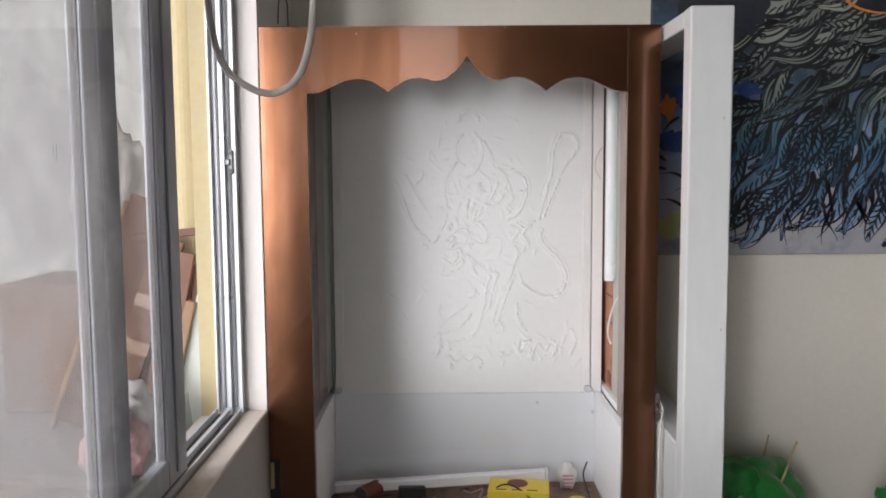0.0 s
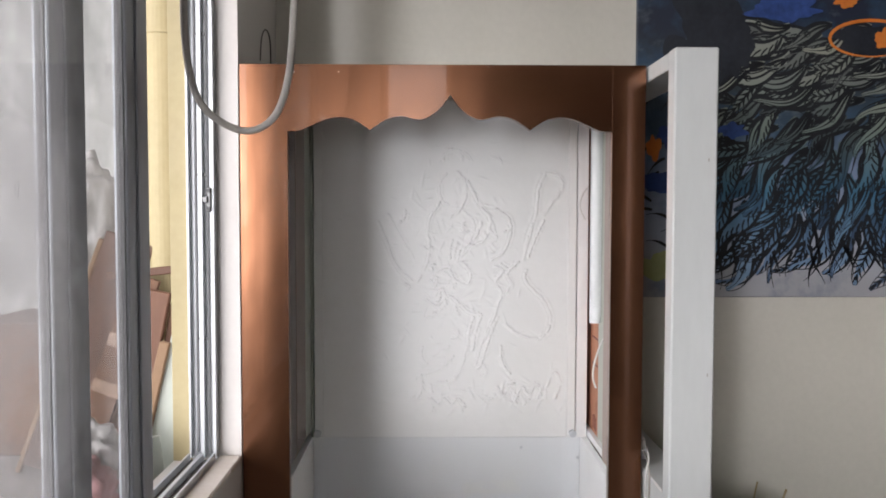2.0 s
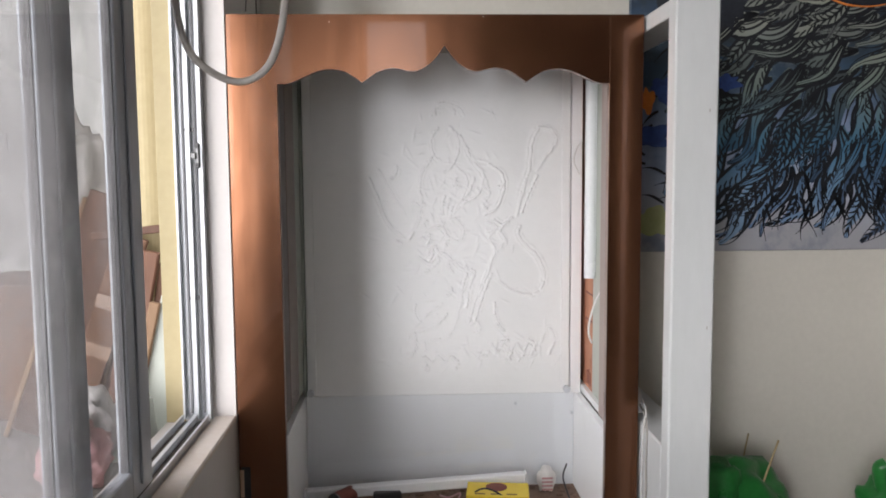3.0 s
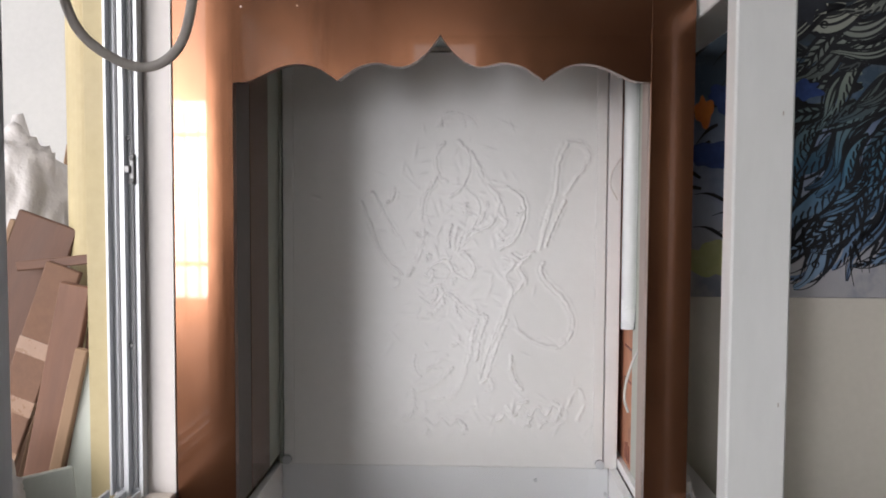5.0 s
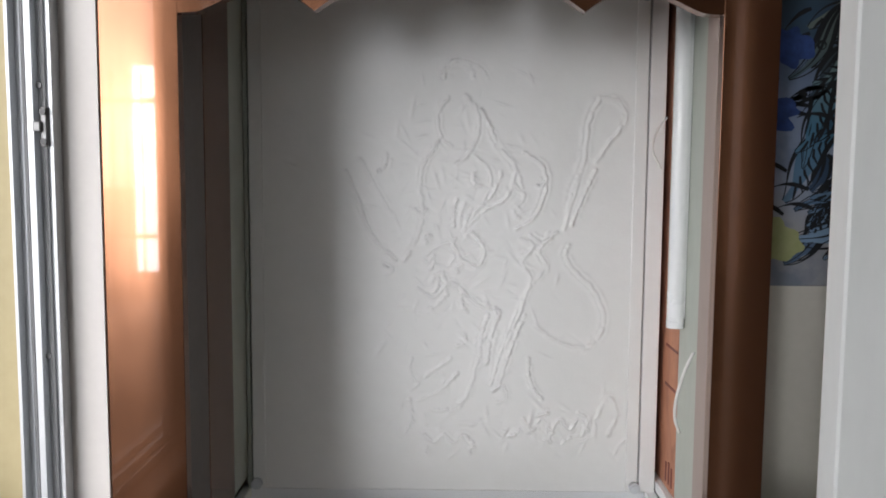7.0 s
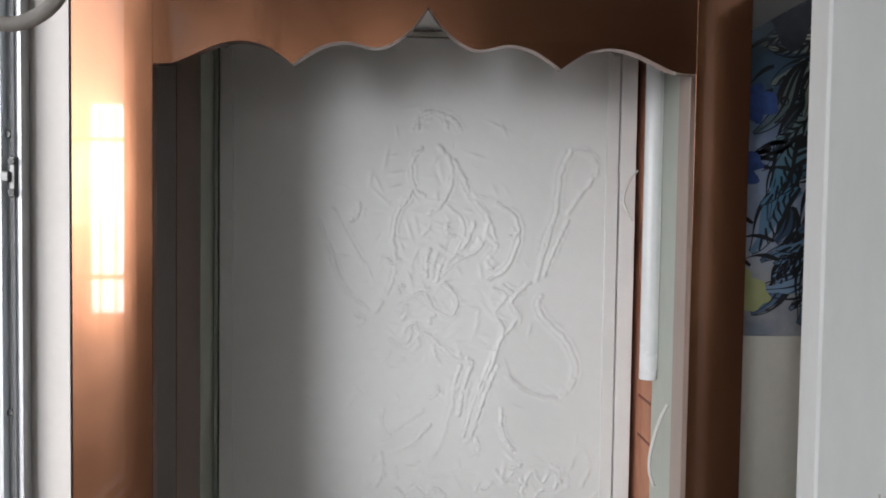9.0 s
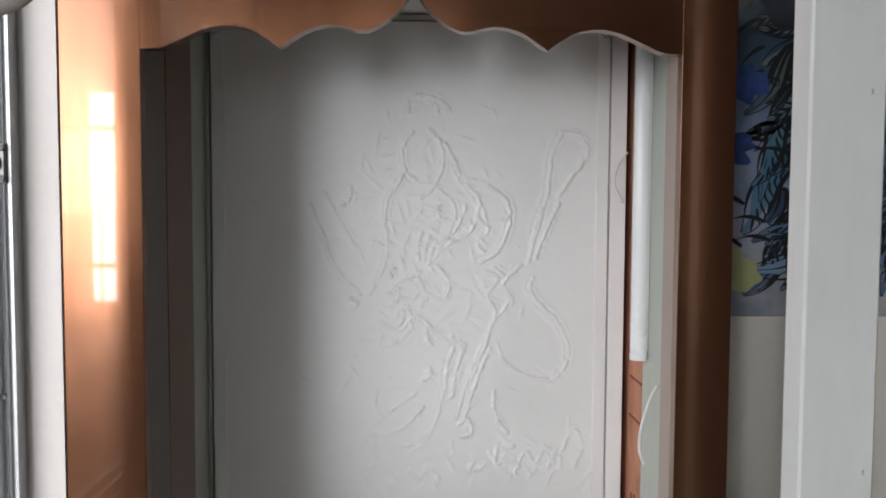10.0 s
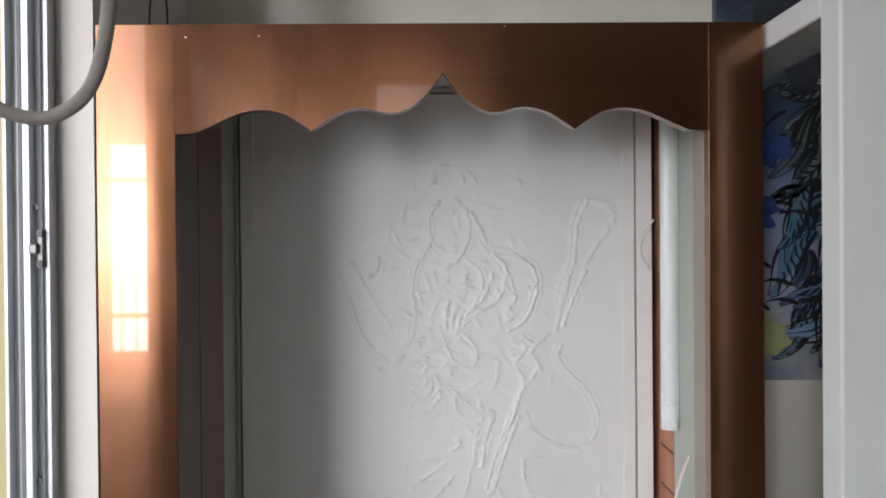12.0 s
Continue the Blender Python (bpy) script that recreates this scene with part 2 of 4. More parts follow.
def hose(points, r, sides=10, steps=8):
    """A round cord swept along a smooth path."""
    path = smooth_path(points, steps)
    bm, rings = bmesh.new(), []
    side = None
    for i, p in enumerate(path):
        d = (path[min(i + 1, len(path) - 1)] - path[max(i - 1, 0)]).normalized()
        side = (d.orthogonal() if side is None else side - d * side.dot(d)).normalized()
        up = d.cross(side)
        rings.append([bm.verts.new(p + r * (math.cos(k * math.tau / sides) * side + math.sin(k * math.tau / sides) * up)) for k in range(sides)])
    for a, b in zip(rings, rings[1:]):
        for k in range(sides):
            bm.faces.new((a[k], a[(k + 1) % sides], b[(k + 1) % sides], b[k]))
    bm.faces.new(rings[0][::-1]), bm.faces.new(rings[-1])
    return bm


def lump(size, seed, rough=0.25, scale=3.0, level=4):
    """A sagging sack or clod."""
    bm = bmesh.new()
    bmesh.ops.create_icosphere(bm, subdivisions=level, radius=1)
    for v in bm.verts:
        q = v.co * scale + Vector((seed * 7.1, seed * 3.3, seed))
        k = 1 + rough * (noise.noise(q) + 0.5 * abs(noise.noise(q * 2.3)) + 0.3 * noise.noise(q * 5.0))
        v.co = Vector((v.co.x * size[0] * k, v.co.y * size[1] * k, max(v.co.z, -0.8) * size[2] * k))
    low = min(v.co.z for v in bm.verts)
    for v in bm.verts:
        v.co.z -= low
    return bm


def mesh_object(name, bm, material, smooth=False):
    bmesh.ops.recalc_face_normals(bm, faces=bm.faces[:])
    me = bpy.data.meshes.new(name)
    bm.to_mesh(me)
    bm.free()
    me.materials.append(material)
    if smooth:
        me.polygons.foreach_set("use_smooth", [True] * len(me.polygons))
    return new(name, me)


def part(name, bm, material, parent, label="", smooth=False):
    ob = mesh_object(name, bm, material, smooth)
    ob.parent = parent
    return tagged(ob, label)


def thing(name, label, category, group="", kind="", at=None):
    ob = new(name)
    ob.empty_display_size = 0.05
    if at is not None:
        ob.matrix_basis = at
    return tagged(ob, label, category, group, kind)


def single(name, bm, material, label, category, group="", kind="", smooth=False, at=None):
    ob = mesh_object(name, bm, material, smooth)
    if at is not None:
        ob.matrix_basis = at
    return tagged(ob, label, category, group, kind)


def structure(name, bm, material, label, category):
    return single(name, bm, material, label, category, kind="structure")


# ---------------------------------------------------------------- the room
FRONT = 1.83          # face of the cabinet and of the window's far jamb
BACKWALL = 2.27
WIN0, WIN1 = -2.00, FRONT   # window opening along y
SILL, HEAD = 0.985, 2.55
INNER, OUTER = -0.393, -0.541

EAST, SOUTH = 3.7, -3.0
RX0, RX1, RZ0, RZ1 = -0.36, 0.17, 0.8, 2.73   # rear window
structure("floor", boxes(bmesh.new(), (-0.40, EAST, SOUTH, BACKWALL, -0.12, 0.0)), M_FLOOR, "plain beige tiled room floor", "floor")
structure("ceiling", boxes(bmesh.new(), (-0.40, EAST, SOUTH, BACKWALL, 2.75, 2.87)), M_CEIL, "white painted flat ceiling", "ceiling")
structure("wall_north", boxes(bmesh.new(), (OUTER, EAST, BACKWALL, BACKWALL + 0.15, -0.12, 2.87)), M_PLASTER,
          "cream painted plaster wall behind the cabinet", "wall")
# unseen side and rear walls, coloured dark so the laminate mirrors a dim room
structure("wall_east", boxes(bmesh.new(), (EAST, EAST + 0.15, SOUTH, BACKWALL + 0.15, -0.12, 2.87)), M_DIMWALL, "unseen plain side wall, coloured dark brown to dim the reflections", "wall")
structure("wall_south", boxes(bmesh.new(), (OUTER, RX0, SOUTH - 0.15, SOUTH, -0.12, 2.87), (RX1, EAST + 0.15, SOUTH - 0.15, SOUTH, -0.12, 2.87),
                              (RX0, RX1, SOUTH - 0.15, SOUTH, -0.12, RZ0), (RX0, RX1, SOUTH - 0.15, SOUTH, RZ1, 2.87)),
          M_DIMWALL, "unseen rear wall with a narrow window, coloured dark brown to dim the reflections", "wall")
rear = thing("window_2", "narrow open rear window with an aluminium frame", "window", kind="structure")
for x in (RX0 + 0.001, RX1 - 0.031):
    part("window_frame", slab(x, x + 0.03, SOUTH - 0.10, SOUTH - 0.05, RZ0 + 0.001, RZ1 - 0.001, 0.001), M_ALU, rear)
for z in (RZ0 + 0.001, RZ1 - 0.031):
    part("window_frame", slab(RX0 + 0.032, RX1 - 0.032, SOUTH - 0.10, SOUTH - 0.05, z, z + 0.03, 0.001), M_ALU, rear)
structure("wall_west", boxes(bmesh.new(), (OUTER, INNER, SOUTH, BACKWALL - 0.001, -0.12, SILL - 0.012), (OUTER, INNER, SOUTH, BACKWALL - 0.001, HEAD, 2.87),
                             (OUTER, INNER, SOUTH, WIN0, SILL - 0.012, HEAD), (OUTER, INNER, WIN1, BACKWALL - 0.001, SILL - 0.012, HEAD)),
          M_JAMB, "off-white plastered window wall with a deep jamb", "wall")

# window with aluminium frame and two sliding sashes
win = thing("window_1", "sliding aluminium window with dusty glass, pushed partly open", "window", kind="structure")
part("window_sill", slab(-0.440, INNER + 0.002, WIN0, WIN1 - 0.002, SILL - 0.012, SILL, 0.003), M_SILL, win, "dusty worn plaster sill")


def channel_bars(x0, x1):
    """Spans of the ribs of a double sliding track between two faces."""
    mid = (x0 + x1) / 2
    return [(x0, x0 + 0.004), (mid - 0.004, mid + 0.004), (x1 - 0.004, x1)]


FX0, FX1 = -0.500, -0.442
bm = boxes(bmesh.new(), (FX0, FX1, WIN1 - 0.008, WIN1 - 0.001, SILL - 0.005, HEAD))
for a, b in channel_bars(FX0, FX1):
    boxes(bm, (a, b, WIN1 - 0.024, WIN1 - 0.006, SILL, HEAD - 0.03))
jamb = part("window_frame", bm, M_ALU, win)
for x in (FX0 + 0.016, FX1 - 0.016):
    bm = boxes(bmesh.new(), (x - 0.002, x + 0.002, WIN1 - 0.013, WIN1 - 0.0085, SILL + 0.01, HEAD - 0.03))
    part("brush_seal", bm, M_RUBBER, jamb, "dark grey brush seal")
for z in (1.245, 1.60, 1.90):
    for x in (FX0 + 0.024, FX1 - 0.022):
        part("screw", rod(bmesh.new(), (x, WIN1 - 0.014, z), (x, WIN1 - 0.008, z), 0.004, 10), M_STEEL, jamb)
catch = part("catch", slab(-0.4555, -0.4465, WIN1 - 0.030, WIN1 - 0.019, 1.520, 1.572, 0.002), M_STEEL, win, "small bright steel catch")
for z in (1.527, 1.565):
    part("catch_screw", rod(bmesh.new(), (-0.451, WIN1 - 0.033, z), (-0.451, WIN1 - 0.029, z), 0.0042, 12), M_BLACK, catch)
part("catch_hook", slab(-0.463, -0.452, WIN1 - 0.036, WIN1 - 0.026, 1.539, 1.553, 0.002), M_STEEL, catch)
bm = boxes(bmesh.new(), (FX0, FX1, WIN0, WIN1 - 0.034, SILL - 0.008, SILL - 0.002))
for a, b in channel_bars(FX0, FX1):
    boxes(bm, (a, b, WIN0, WIN1 - 0.034, SILL - 0.004, SILL + 0.013))
part("bottom_track", bm, M_ALU, win)
for x in (FX0 + 0.015, FX1 - 0.015):
    part("track_groove", boxes(bmesh.new(), (x - 0.008, x + 0.008, WIN0, WIN1 - 0.04, SILL - 0.0019, SILL + 0.001)), M_WIREDARK, win, "grimy dark track groove")
part("top_track", boxes(bmesh.new(), (FX0, FX1, WIN0, WIN1 - 0.034, HEAD - 0.03, HEAD)), M_ALU, win)
part("near_jamb_frame", boxes(bmesh.new(), (FX0, FX1, WIN0, WIN0 + 0.03, SILL, HEAD - 0.03)), M_ALU, win)


def sash(x, y0, y1, stile0, stile1, glass):
    """One sliding sash in the track at x: stiles, rails, gasket lines, pane."""
    s = part("sash", boxes(bmesh.new(), (x - 0.009, x + 0.009, y0, y0 + stile0, SILL + 0.014, HEAD - 0.03)), M_SASH, win)
    far = part("stile", slab(x - 0.011, x + 0.011, y1 - stile1, y1, SILL + 0.014, HEAD - 0.03, 0.002), M_SASH, s)
    part("rib", slab(x + 0.0112, x + 0.015, y1 - stile1 * 0.62, y1 - stile1 * 0.45, SILL + 0.03, HEAD - 0.03, 0.001), M_SASH, s)
    part("gasket", boxes(bmesh.new(), (x - 0.006, x + 0.006, y1 - stile1 - 0.003, y1 - stile1, SILL + 0.06, HEAD - 0.08)), M_RUBBER, s)
    part("rail", slab(x - 0.011, x + 0.011, y0 + stile0, y1 - stile1, SILL + 0.014, SILL + 0.062, 0.002), M_SASH, s)
    part("rail", slab(x - 0.011, x + 0.011, y0 + stile0, y1 - stile1, HEAD - 0.08, HEAD - 0.03, 0.002), M_SASH, s)
    pane = part("pane", boxes(bmesh.new(), (x - 0.002, x + 0.002, y0 + stile0, y1 - stile1 - 0.003, SILL + 0.062, HEAD - 0.08)), glass, s, "dusty streaked glass")
    pane.visible_shadow = False
    return s


sash(-0.457, 0.28, 1.418, 0.05, 0.095, M_DGLASS)
sash(-0.486, -0.10, 1.240, 0.05, 0.112, M_DGLASS2)

# ---------------------------------------------------------------- outside the window
structure("ground", boxes(bmesh.new(), (-400, 400, -400, 400, -6.2, -6.0)), M_CONC, "grey open ground far below", "ground")
structure("outside_ledge", boxes(bmesh.new(), (-1.6, OUTER - 0.001, 0.8, 2.999, 0.0505, 0.915)), M_CONC, "grey concrete ledge outside the window", "ledge")
structure("verandah_floor", boxes(bmesh.new(), (-4.6, OUTER - 0.001, -6.3, 3.0, -0.1, 0.05)), M_CONC, "grey concrete verandah floor", "floor")
# unseen roof slab, added to hold skylight off the boards and sacks
structure("verandah_roof", boxes(bmesh.new(), (-1.25, OUTER - 0.001, -6.3, 3.15, 2.62, 2.75)), M_CONC, "unseen grey concrete roof added to shade the things outside the window", "roof")
structure("outside_wall", boxes(bmesh.new(), (-4.6, OUTER - 0.001, 3.0, 3.15, 0.0, 2.619)), M_OUTWALL, "white rendered outdoor wall", "wall")
structure("verandah_parapet", boxes(bmesh.new(), (-4.75, -4.6, -6.3, 2.999, -0.1, 0.95)), M_OUTWALL, "white rendered verandah parapet", "parapet")
grille = thing("verandah_grille", "dark iron grille across the verandah's open end", "grille")
for z in (0.75, 2.25):
    part("rail", slab(-4.599, -2.75, -6.24, -6.20, z, z + 0.05, 0.0), M_WIREDARK, grille)
for q in range(11):
    x = -4.52 + q * 0.165
    part("bar", rod(bmesh.new(), (x, -6.18, 0.052), (x, -6.18, 2.61), 0.012, 8), M_WIREDARK, grille)
structure("outer_reveal", slab(-0.5405, FX0 - 0.0005, 1.8215, 1.8295, SILL - 0.011, HEAD - 0.001, 0.001), M_YELLOWWALL, "pale yellow painted outer window reveal", "reveal")
pipe = thing("drain_pipe", "pale yellow painted drain pipe outside the window", "pipe")
part("tube", rod(bmesh.new(), (-0.604, 1.99, 0.916), (-0.604, 1.99, 2.619), 0.046, 32), M_YELLOWWALL, pipe)
for z in (1.10, 1.93):
    part("collar", rod(bmesh.new(), (-0.604, 1.99, z), (-0.604, 1.99, z + 0.06), 0.050, 32), M_YELLOWWALL, pipe)


def leaning(name, w, th, h, foot, lean_x, lean_y, spin, material, label, category="board"):
    """A board standing on the ledge with its foot at a place, leaning."""
    m = Matrix.Translation(foot) @ pose(0, 0, 0, lean_y, lean_x, spin)
    ob = single(name, slab(-w / 2, w / 2, -th / 2, th / 2, 0, h, 0.002), material, label, category, group="leaning boards", at=m)
    return ob


LEDGE = 0.917
leaning("wide_board", 0.115, 0.014, 0.575, (-0.868, 1.932, LEDGE), 20, -1, 3, M_PLANK, "wide dark brown board leaning outside the window")
leaning("board_edge", 0.012, 0.016, 0.575, (-0.933, 1.928, LEDGE), 20, -1, 3, M_PLY, "pale raw plywood strip along a dark board")
leaning("plank", 0.056, 0.018, 0.435, (-0.672, 1.869, LEDGE), 11.5, -1, 0, M_PLANK, "reddish brown plank leaning on other boards")
taped = leaning("plank", 0.066, 0.014, 0.485, (-0.787, 1.897, LEDGE), 20, -1, 0, M_CARD, "brown plank bound with packing tape, leaning")
for z in (0.10, 0.20, 0.31):
    part("tape_band", slab(-0.0335, 0.0335, -0.0078, 0.0078, z, z + 0.03, 0.0), M_TAPE, taped, "shiny brown packing tape")
leaning("batten", 0.022, 0.014, 0.325, (-0.638, 1.846, LEDGE), 13.5, 0, 0, M_PLY, "raw pale wooden batten leaning by the reveal")
leaning("panel_offcut", 0.085, 0.010, 0.33, (-0.578, 1.858, LEDGE), 12, 0, 0, M_GREENLAM, "grey-green panel offcut leaning by the reveal")
leaning("plank", 0.030, 0.012, 0.40, (-0.612, 1.886, LEDGE), 9, -1, 0, M_PLANK, "narrow brown plank behind the pale batten")
leaning("panel_offcut", 0.10, 0.014, 0.115, (-0.592, 1.775, LEDGE), -4, -8, 38, M_GREENLAM, "low grey-green panel offcut with raw edges")
leaning("panel_edge", 0.012, 0.016, 0.100, (-0.636, 1.741, LEDGE), -4, -6, 38, M_PLY, "raw pale edge strip against the low offcut")
leaning("batten", 0.018, 0.014, 0.17, (-0.715, 1.915, 1.372), 84, -1, 0, M_PLANK, "short brown batten lying across the boards")
leaning("batten", 0.012, 0.012, 0.56, (-0.752, 1.955, LEDGE), 15, -1, 0, M_PLY, "thin pale stick among the boards")
single("carton", slab(-0.26, 0.12, -0.15, 0.15, 0, 0.33, 0.004), M_CARD, "large brown carton under the sacks", "carton", at=pose(-0.85, 2.20, LEDGE))
single("sack", lump((0.105, 0.085, 0.185), 2, 0.34, 2.8), M_SACK, "crumpled white plastic sack piled behind the boards", "sack", smooth=True,
       at=pose(-0.845, 2.15, LEDGE + 0.331))
single("sack", lump((0.048, 0.05, 0.13), 5, 0.2, 2.6), M_CARD, "brown paper sack behind the white sack", "sack", smooth=True, at=pose(-0.772, 2.25, LEDGE + 0.331))
leaning("batten", 0.022, 0.02, 0.38, (-0.86, 2.29, LEDGE + 0.331), 9, -1, 20, M_PLY, "raw stick poking out of the sacks")
single("sack", lump((0.058, 0.055, 0.085), 9, 0.3, 3.0), M_SACK, "small white printed plastic sack on the ledge", "sack", smooth=True,
       at=pose(-0.665, 1.70, LEDGE))
single("sack", lump((0.055, 0.075, 0.065), 12, 0.3, 3.0), M_PINKSACK, "small pink printed plastic sack on the ledge", "sack", smooth=True,
       at=pose(-0.635, 1.57, LEDGE))

# ---------------------------------------------------------------- wooden display cabinet
LX, RX = -0.287, 0.418          # clear opening
FLX, FRX = -0.390, 0.491        # outer edges of the face frame
TOP, LOW = 1.839, 1.695
PANEL = 2.166
cab = thing("display_cabinet", "glossy brown wooden display cabinet with a scalloped valance", "cabinet")
part("post", slab(FLX, LX - 0.0002, FRONT, FRONT + 0.02, 0.0, TOP, 0.0004), M_WOOD, cab, "glossy brown laminate post")
part("post", slab(RX + 0.0002, FRX, FRONT, FRONT + 0.02, 0.0, TOP, 0.0004), M_WOOD, cab, "glossy brown laminate post")


SCALLOP = smooth_path([(0, 0, 0), (0.074, 0, 0.002), (0.148, 0, 0.013), (0.233, 0, 0.026), (0.318, 0, 0.031), (0.40, 0, 0.026), (0.466, 0, 0.013), (0.505, 0, 0.003)]) + \
    smooth_path([(0.5051, 0, 0.003), (0.55, 0, 0.014), (0.613, 0, 0.027), (0.70, 0, 0.033), (0.803, 0, 0.026), (0.867, 0, 0.032), (0.93, 0, 0.048), (0.973, 0, 0.066), (1, 0, 0.080)])


def scallop(u):
    """Height of the valance's lower edge above its ends, by the share of the way from an end to the middle."""
    return float(np.interp(u, [p.x for p in SCALLOP], [p.z for p in SCALLOP]))


def valance_board(x0, x1):
    """One board between the posts, its lower edge scalloped alike from both ends to a peak in the middle."""
    bm, n = bmesh.new(), 198
    front, rear = [], []
    for i in range(n + 1):
        x = x0 + (x1 - x0) * i / n
        z = LOW + scallop(1 - abs(2 * i / n - 1))
        front.append((bm.verts.new((x, FRONT, z)), bm.verts.new((x, FRONT, TOP))))
        rear.append((bm.verts.new((x, FRONT + 0.02, z)), bm.verts.new((x, FRONT + 0.02, TOP))))
    for a, b, c, d in zip(front, front[1:], rear, rear[1:]):
        bm.faces.new((a[0], b[0], b[1], a[1]))
        bm.faces.new((c[0], c[1], d[1], d[0]))
        bm.faces.new((a[0], c[0], d[0], b[0]))
        bm.faces.new((a[1], b[1], d[1], c[1]))
    for a, c in ((front[0], rear[0]), (front[-1], rear[-1])):
        bm.faces.new((a[0], a[1], c[1], c[0]))
    return bm


part("valance", valance_board(LX, RX), M_WOOD, cab, "glossy brown board with a scalloped lower edge")
part("cutout", slab(FLX + 0.004, FLX + 0.024, FRONT - 0.0012, FRONT + 0.001, 0.55, 0.868, 0.0008), M_BLACK, cab, "dark worn cutout in the post")
part("chip", slab(FLX + 0.001, FLX + 0.010, FRONT - 0.003, FRONT - 0.0014, 0.800, 0.862, 0.0012), M_EDGE, cab, "pale splintered wood")
part("top_board", slab(FLX + 0.004, FRX - 0.002, FRONT + 0.021, BACKWALL - 0.004, TOP - 0.018, TOP - 0.002), M_WHITEBOX, cab, "white lined top board")
part("side_board", slab(FLX + 0.004, FLX + 0.02, FRONT + 0.021, BACKWALL - 0.004, 0.0, TOP - 0.02), M_WOOD, cab)
part("side_board", slab(FRX - 0.02, FRX - 0.004, FRONT + 0.021, BACKWALL - 0.004, 0.0, TOP - 0.02), M_WOOD, cab)
SL, SR = -0.290, 0.445
# inner side linings, strip by strip
# the left front strip carries its shade as a darker grey
for name, y0, y1, m, lab in (("lining_strip", FRONT + 0.021, 1.945, M_SHADEDGREY, "grey laminate strip, coloured darker for the shade on its side"),
                             ("lining_strip", 1.947, 2.080, M_WOOD, "brown board strip"),
                             ("lining_strip", 2.082, PANEL + 0.07, M_GREENLAM, "grey-green strip")):
    part(name, slab(SL - 0.012, SL, y0, y1, 0.95, TOP - 0.02, 0.001), m, cab, lab)
for name, y0, y1, m, lab in (("lining_strip", FRONT + 0.021, 1.898, M_PINKLAM, "pinkish grey laminate strip"),
                             ("lining_strip", 1.900, 2.085, M_GREENLAM, "grey-green strip"),
                             ("lining_strip", 2.087, PANEL + 0.07, M_BRICKWOOD, "rough red-brown board strip")):
    part(name, slab(RX if m is M_PINKLAM else SR, SR + 0.012, y0, y1, 0.95, TOP - 0.02, 0.001), m, cab, lab)
for z0, z1, y0, y1 in ((1.196, 1.200, 2.0875, 2.160), (1.128, 1.132, 2.0875, 2.160), (0.962, 0.996, 2.100, 2.106), (0.962, 1.000, 2.118, 2.124), (0.962, 0.996, 2.136, 2.142)):
    part("board_slot", slab(SR - 0.0012, SR - 0.0001, y0, y1, z0, z1, 0.0), M_RED, cab, "dark worn slot in the rough board")
part("top_strip", slab(SL + 0.001, SR - 0.001, PANEL + 0.004, PANEL + 0.02, 1.8095, TOP - 0.0205, 0.001), M_PLASTER, cab, "cream strip above the panel")
part("back_board", slab(SL - 0.012, SR + 0.012, PANEL + 0.072, PANEL + 0.084, 0.60, TOP - 0.02, 0.001), M_WHITEBOX, cab, "white backing board")
part("edge_strip", slab(0.4045, 0.432, PANEL - 0.002, PANEL + 0.02, 0.93, 1.8085, 0.001), M_RELIEF, cab, "white edge strip")
part("edge_strip", slab(SL + 0.001, -0.2825, PANEL - 0.002, PANEL + 0.02, 0.93, 1.8085, 0.001), M_GREENLAM, cab, "grey-green edge strip")
# white lower box
FLOORZ = 0.680
part("box_floor", slab(LX - 0.008, RX + 0.008, FRONT + 0.022, PANEL + 0.02, FLOORZ - 0.018, FLOORZ, 0.001), M_DIRT, cab, "dirt-covered inner floor")
part("box_side", slab(LX - 0.014, LX + 0.002, FRONT + 0.021, PANEL + 0.018, FLOORZ - 0.02, 0.930, 0.0015), M_WHITEBOX, cab, "white inner side panel")
part("box_side", slab(RX - 0.002, RX + 0.016, FRONT + 0.021, PANEL + 0.018, FLOORZ - 0.02, 0.930, 0.0015), M_WHITEBOX, cab, "white inner side panel")
part("box_rim", slab(RX + 0.0165, SR + 0.012, FRONT + 0.021, PANEL + 0.07, 0.932, 0.9495, 0.001), M_WHITEBOX, cab, "white narrow ledge")
part("box_back", slab(LX + 0.003, RX - 0.003, PANEL + 0.001, PANEL + 0.018, FLOORZ + 0.001, 0.9292, 0.0005), M_WHITEBOX, cab, "white lower back panel")
part("lower_glass", boxes(bmesh.new(), (LX + 0.006, RX - 0.006, PANEL - 0.008, PANEL - 0.003, FLOORZ + 0.002, 0.9294)), M_CLEAR, cab, "greenish clear glass sheet")
part("kick_board", slab(LX + 0.001, RX - 0.001, FRONT + 0.001, FRONT + 0.02, 0.0, 0.66, 0.002), M_WOOD, cab)


for x, z, r in ((-0.272, 1.822, 0.0014), (-0.176, 1.823, 0.0009), (0.148, 1.8345, 0.0008)):
    part("paint_fleck", rod(bmesh.new(), (x, FRONT - 0.0007, z), (x, FRONT + 0.001, z), r, 8), M_TUBE, cab, "white paint fleck")


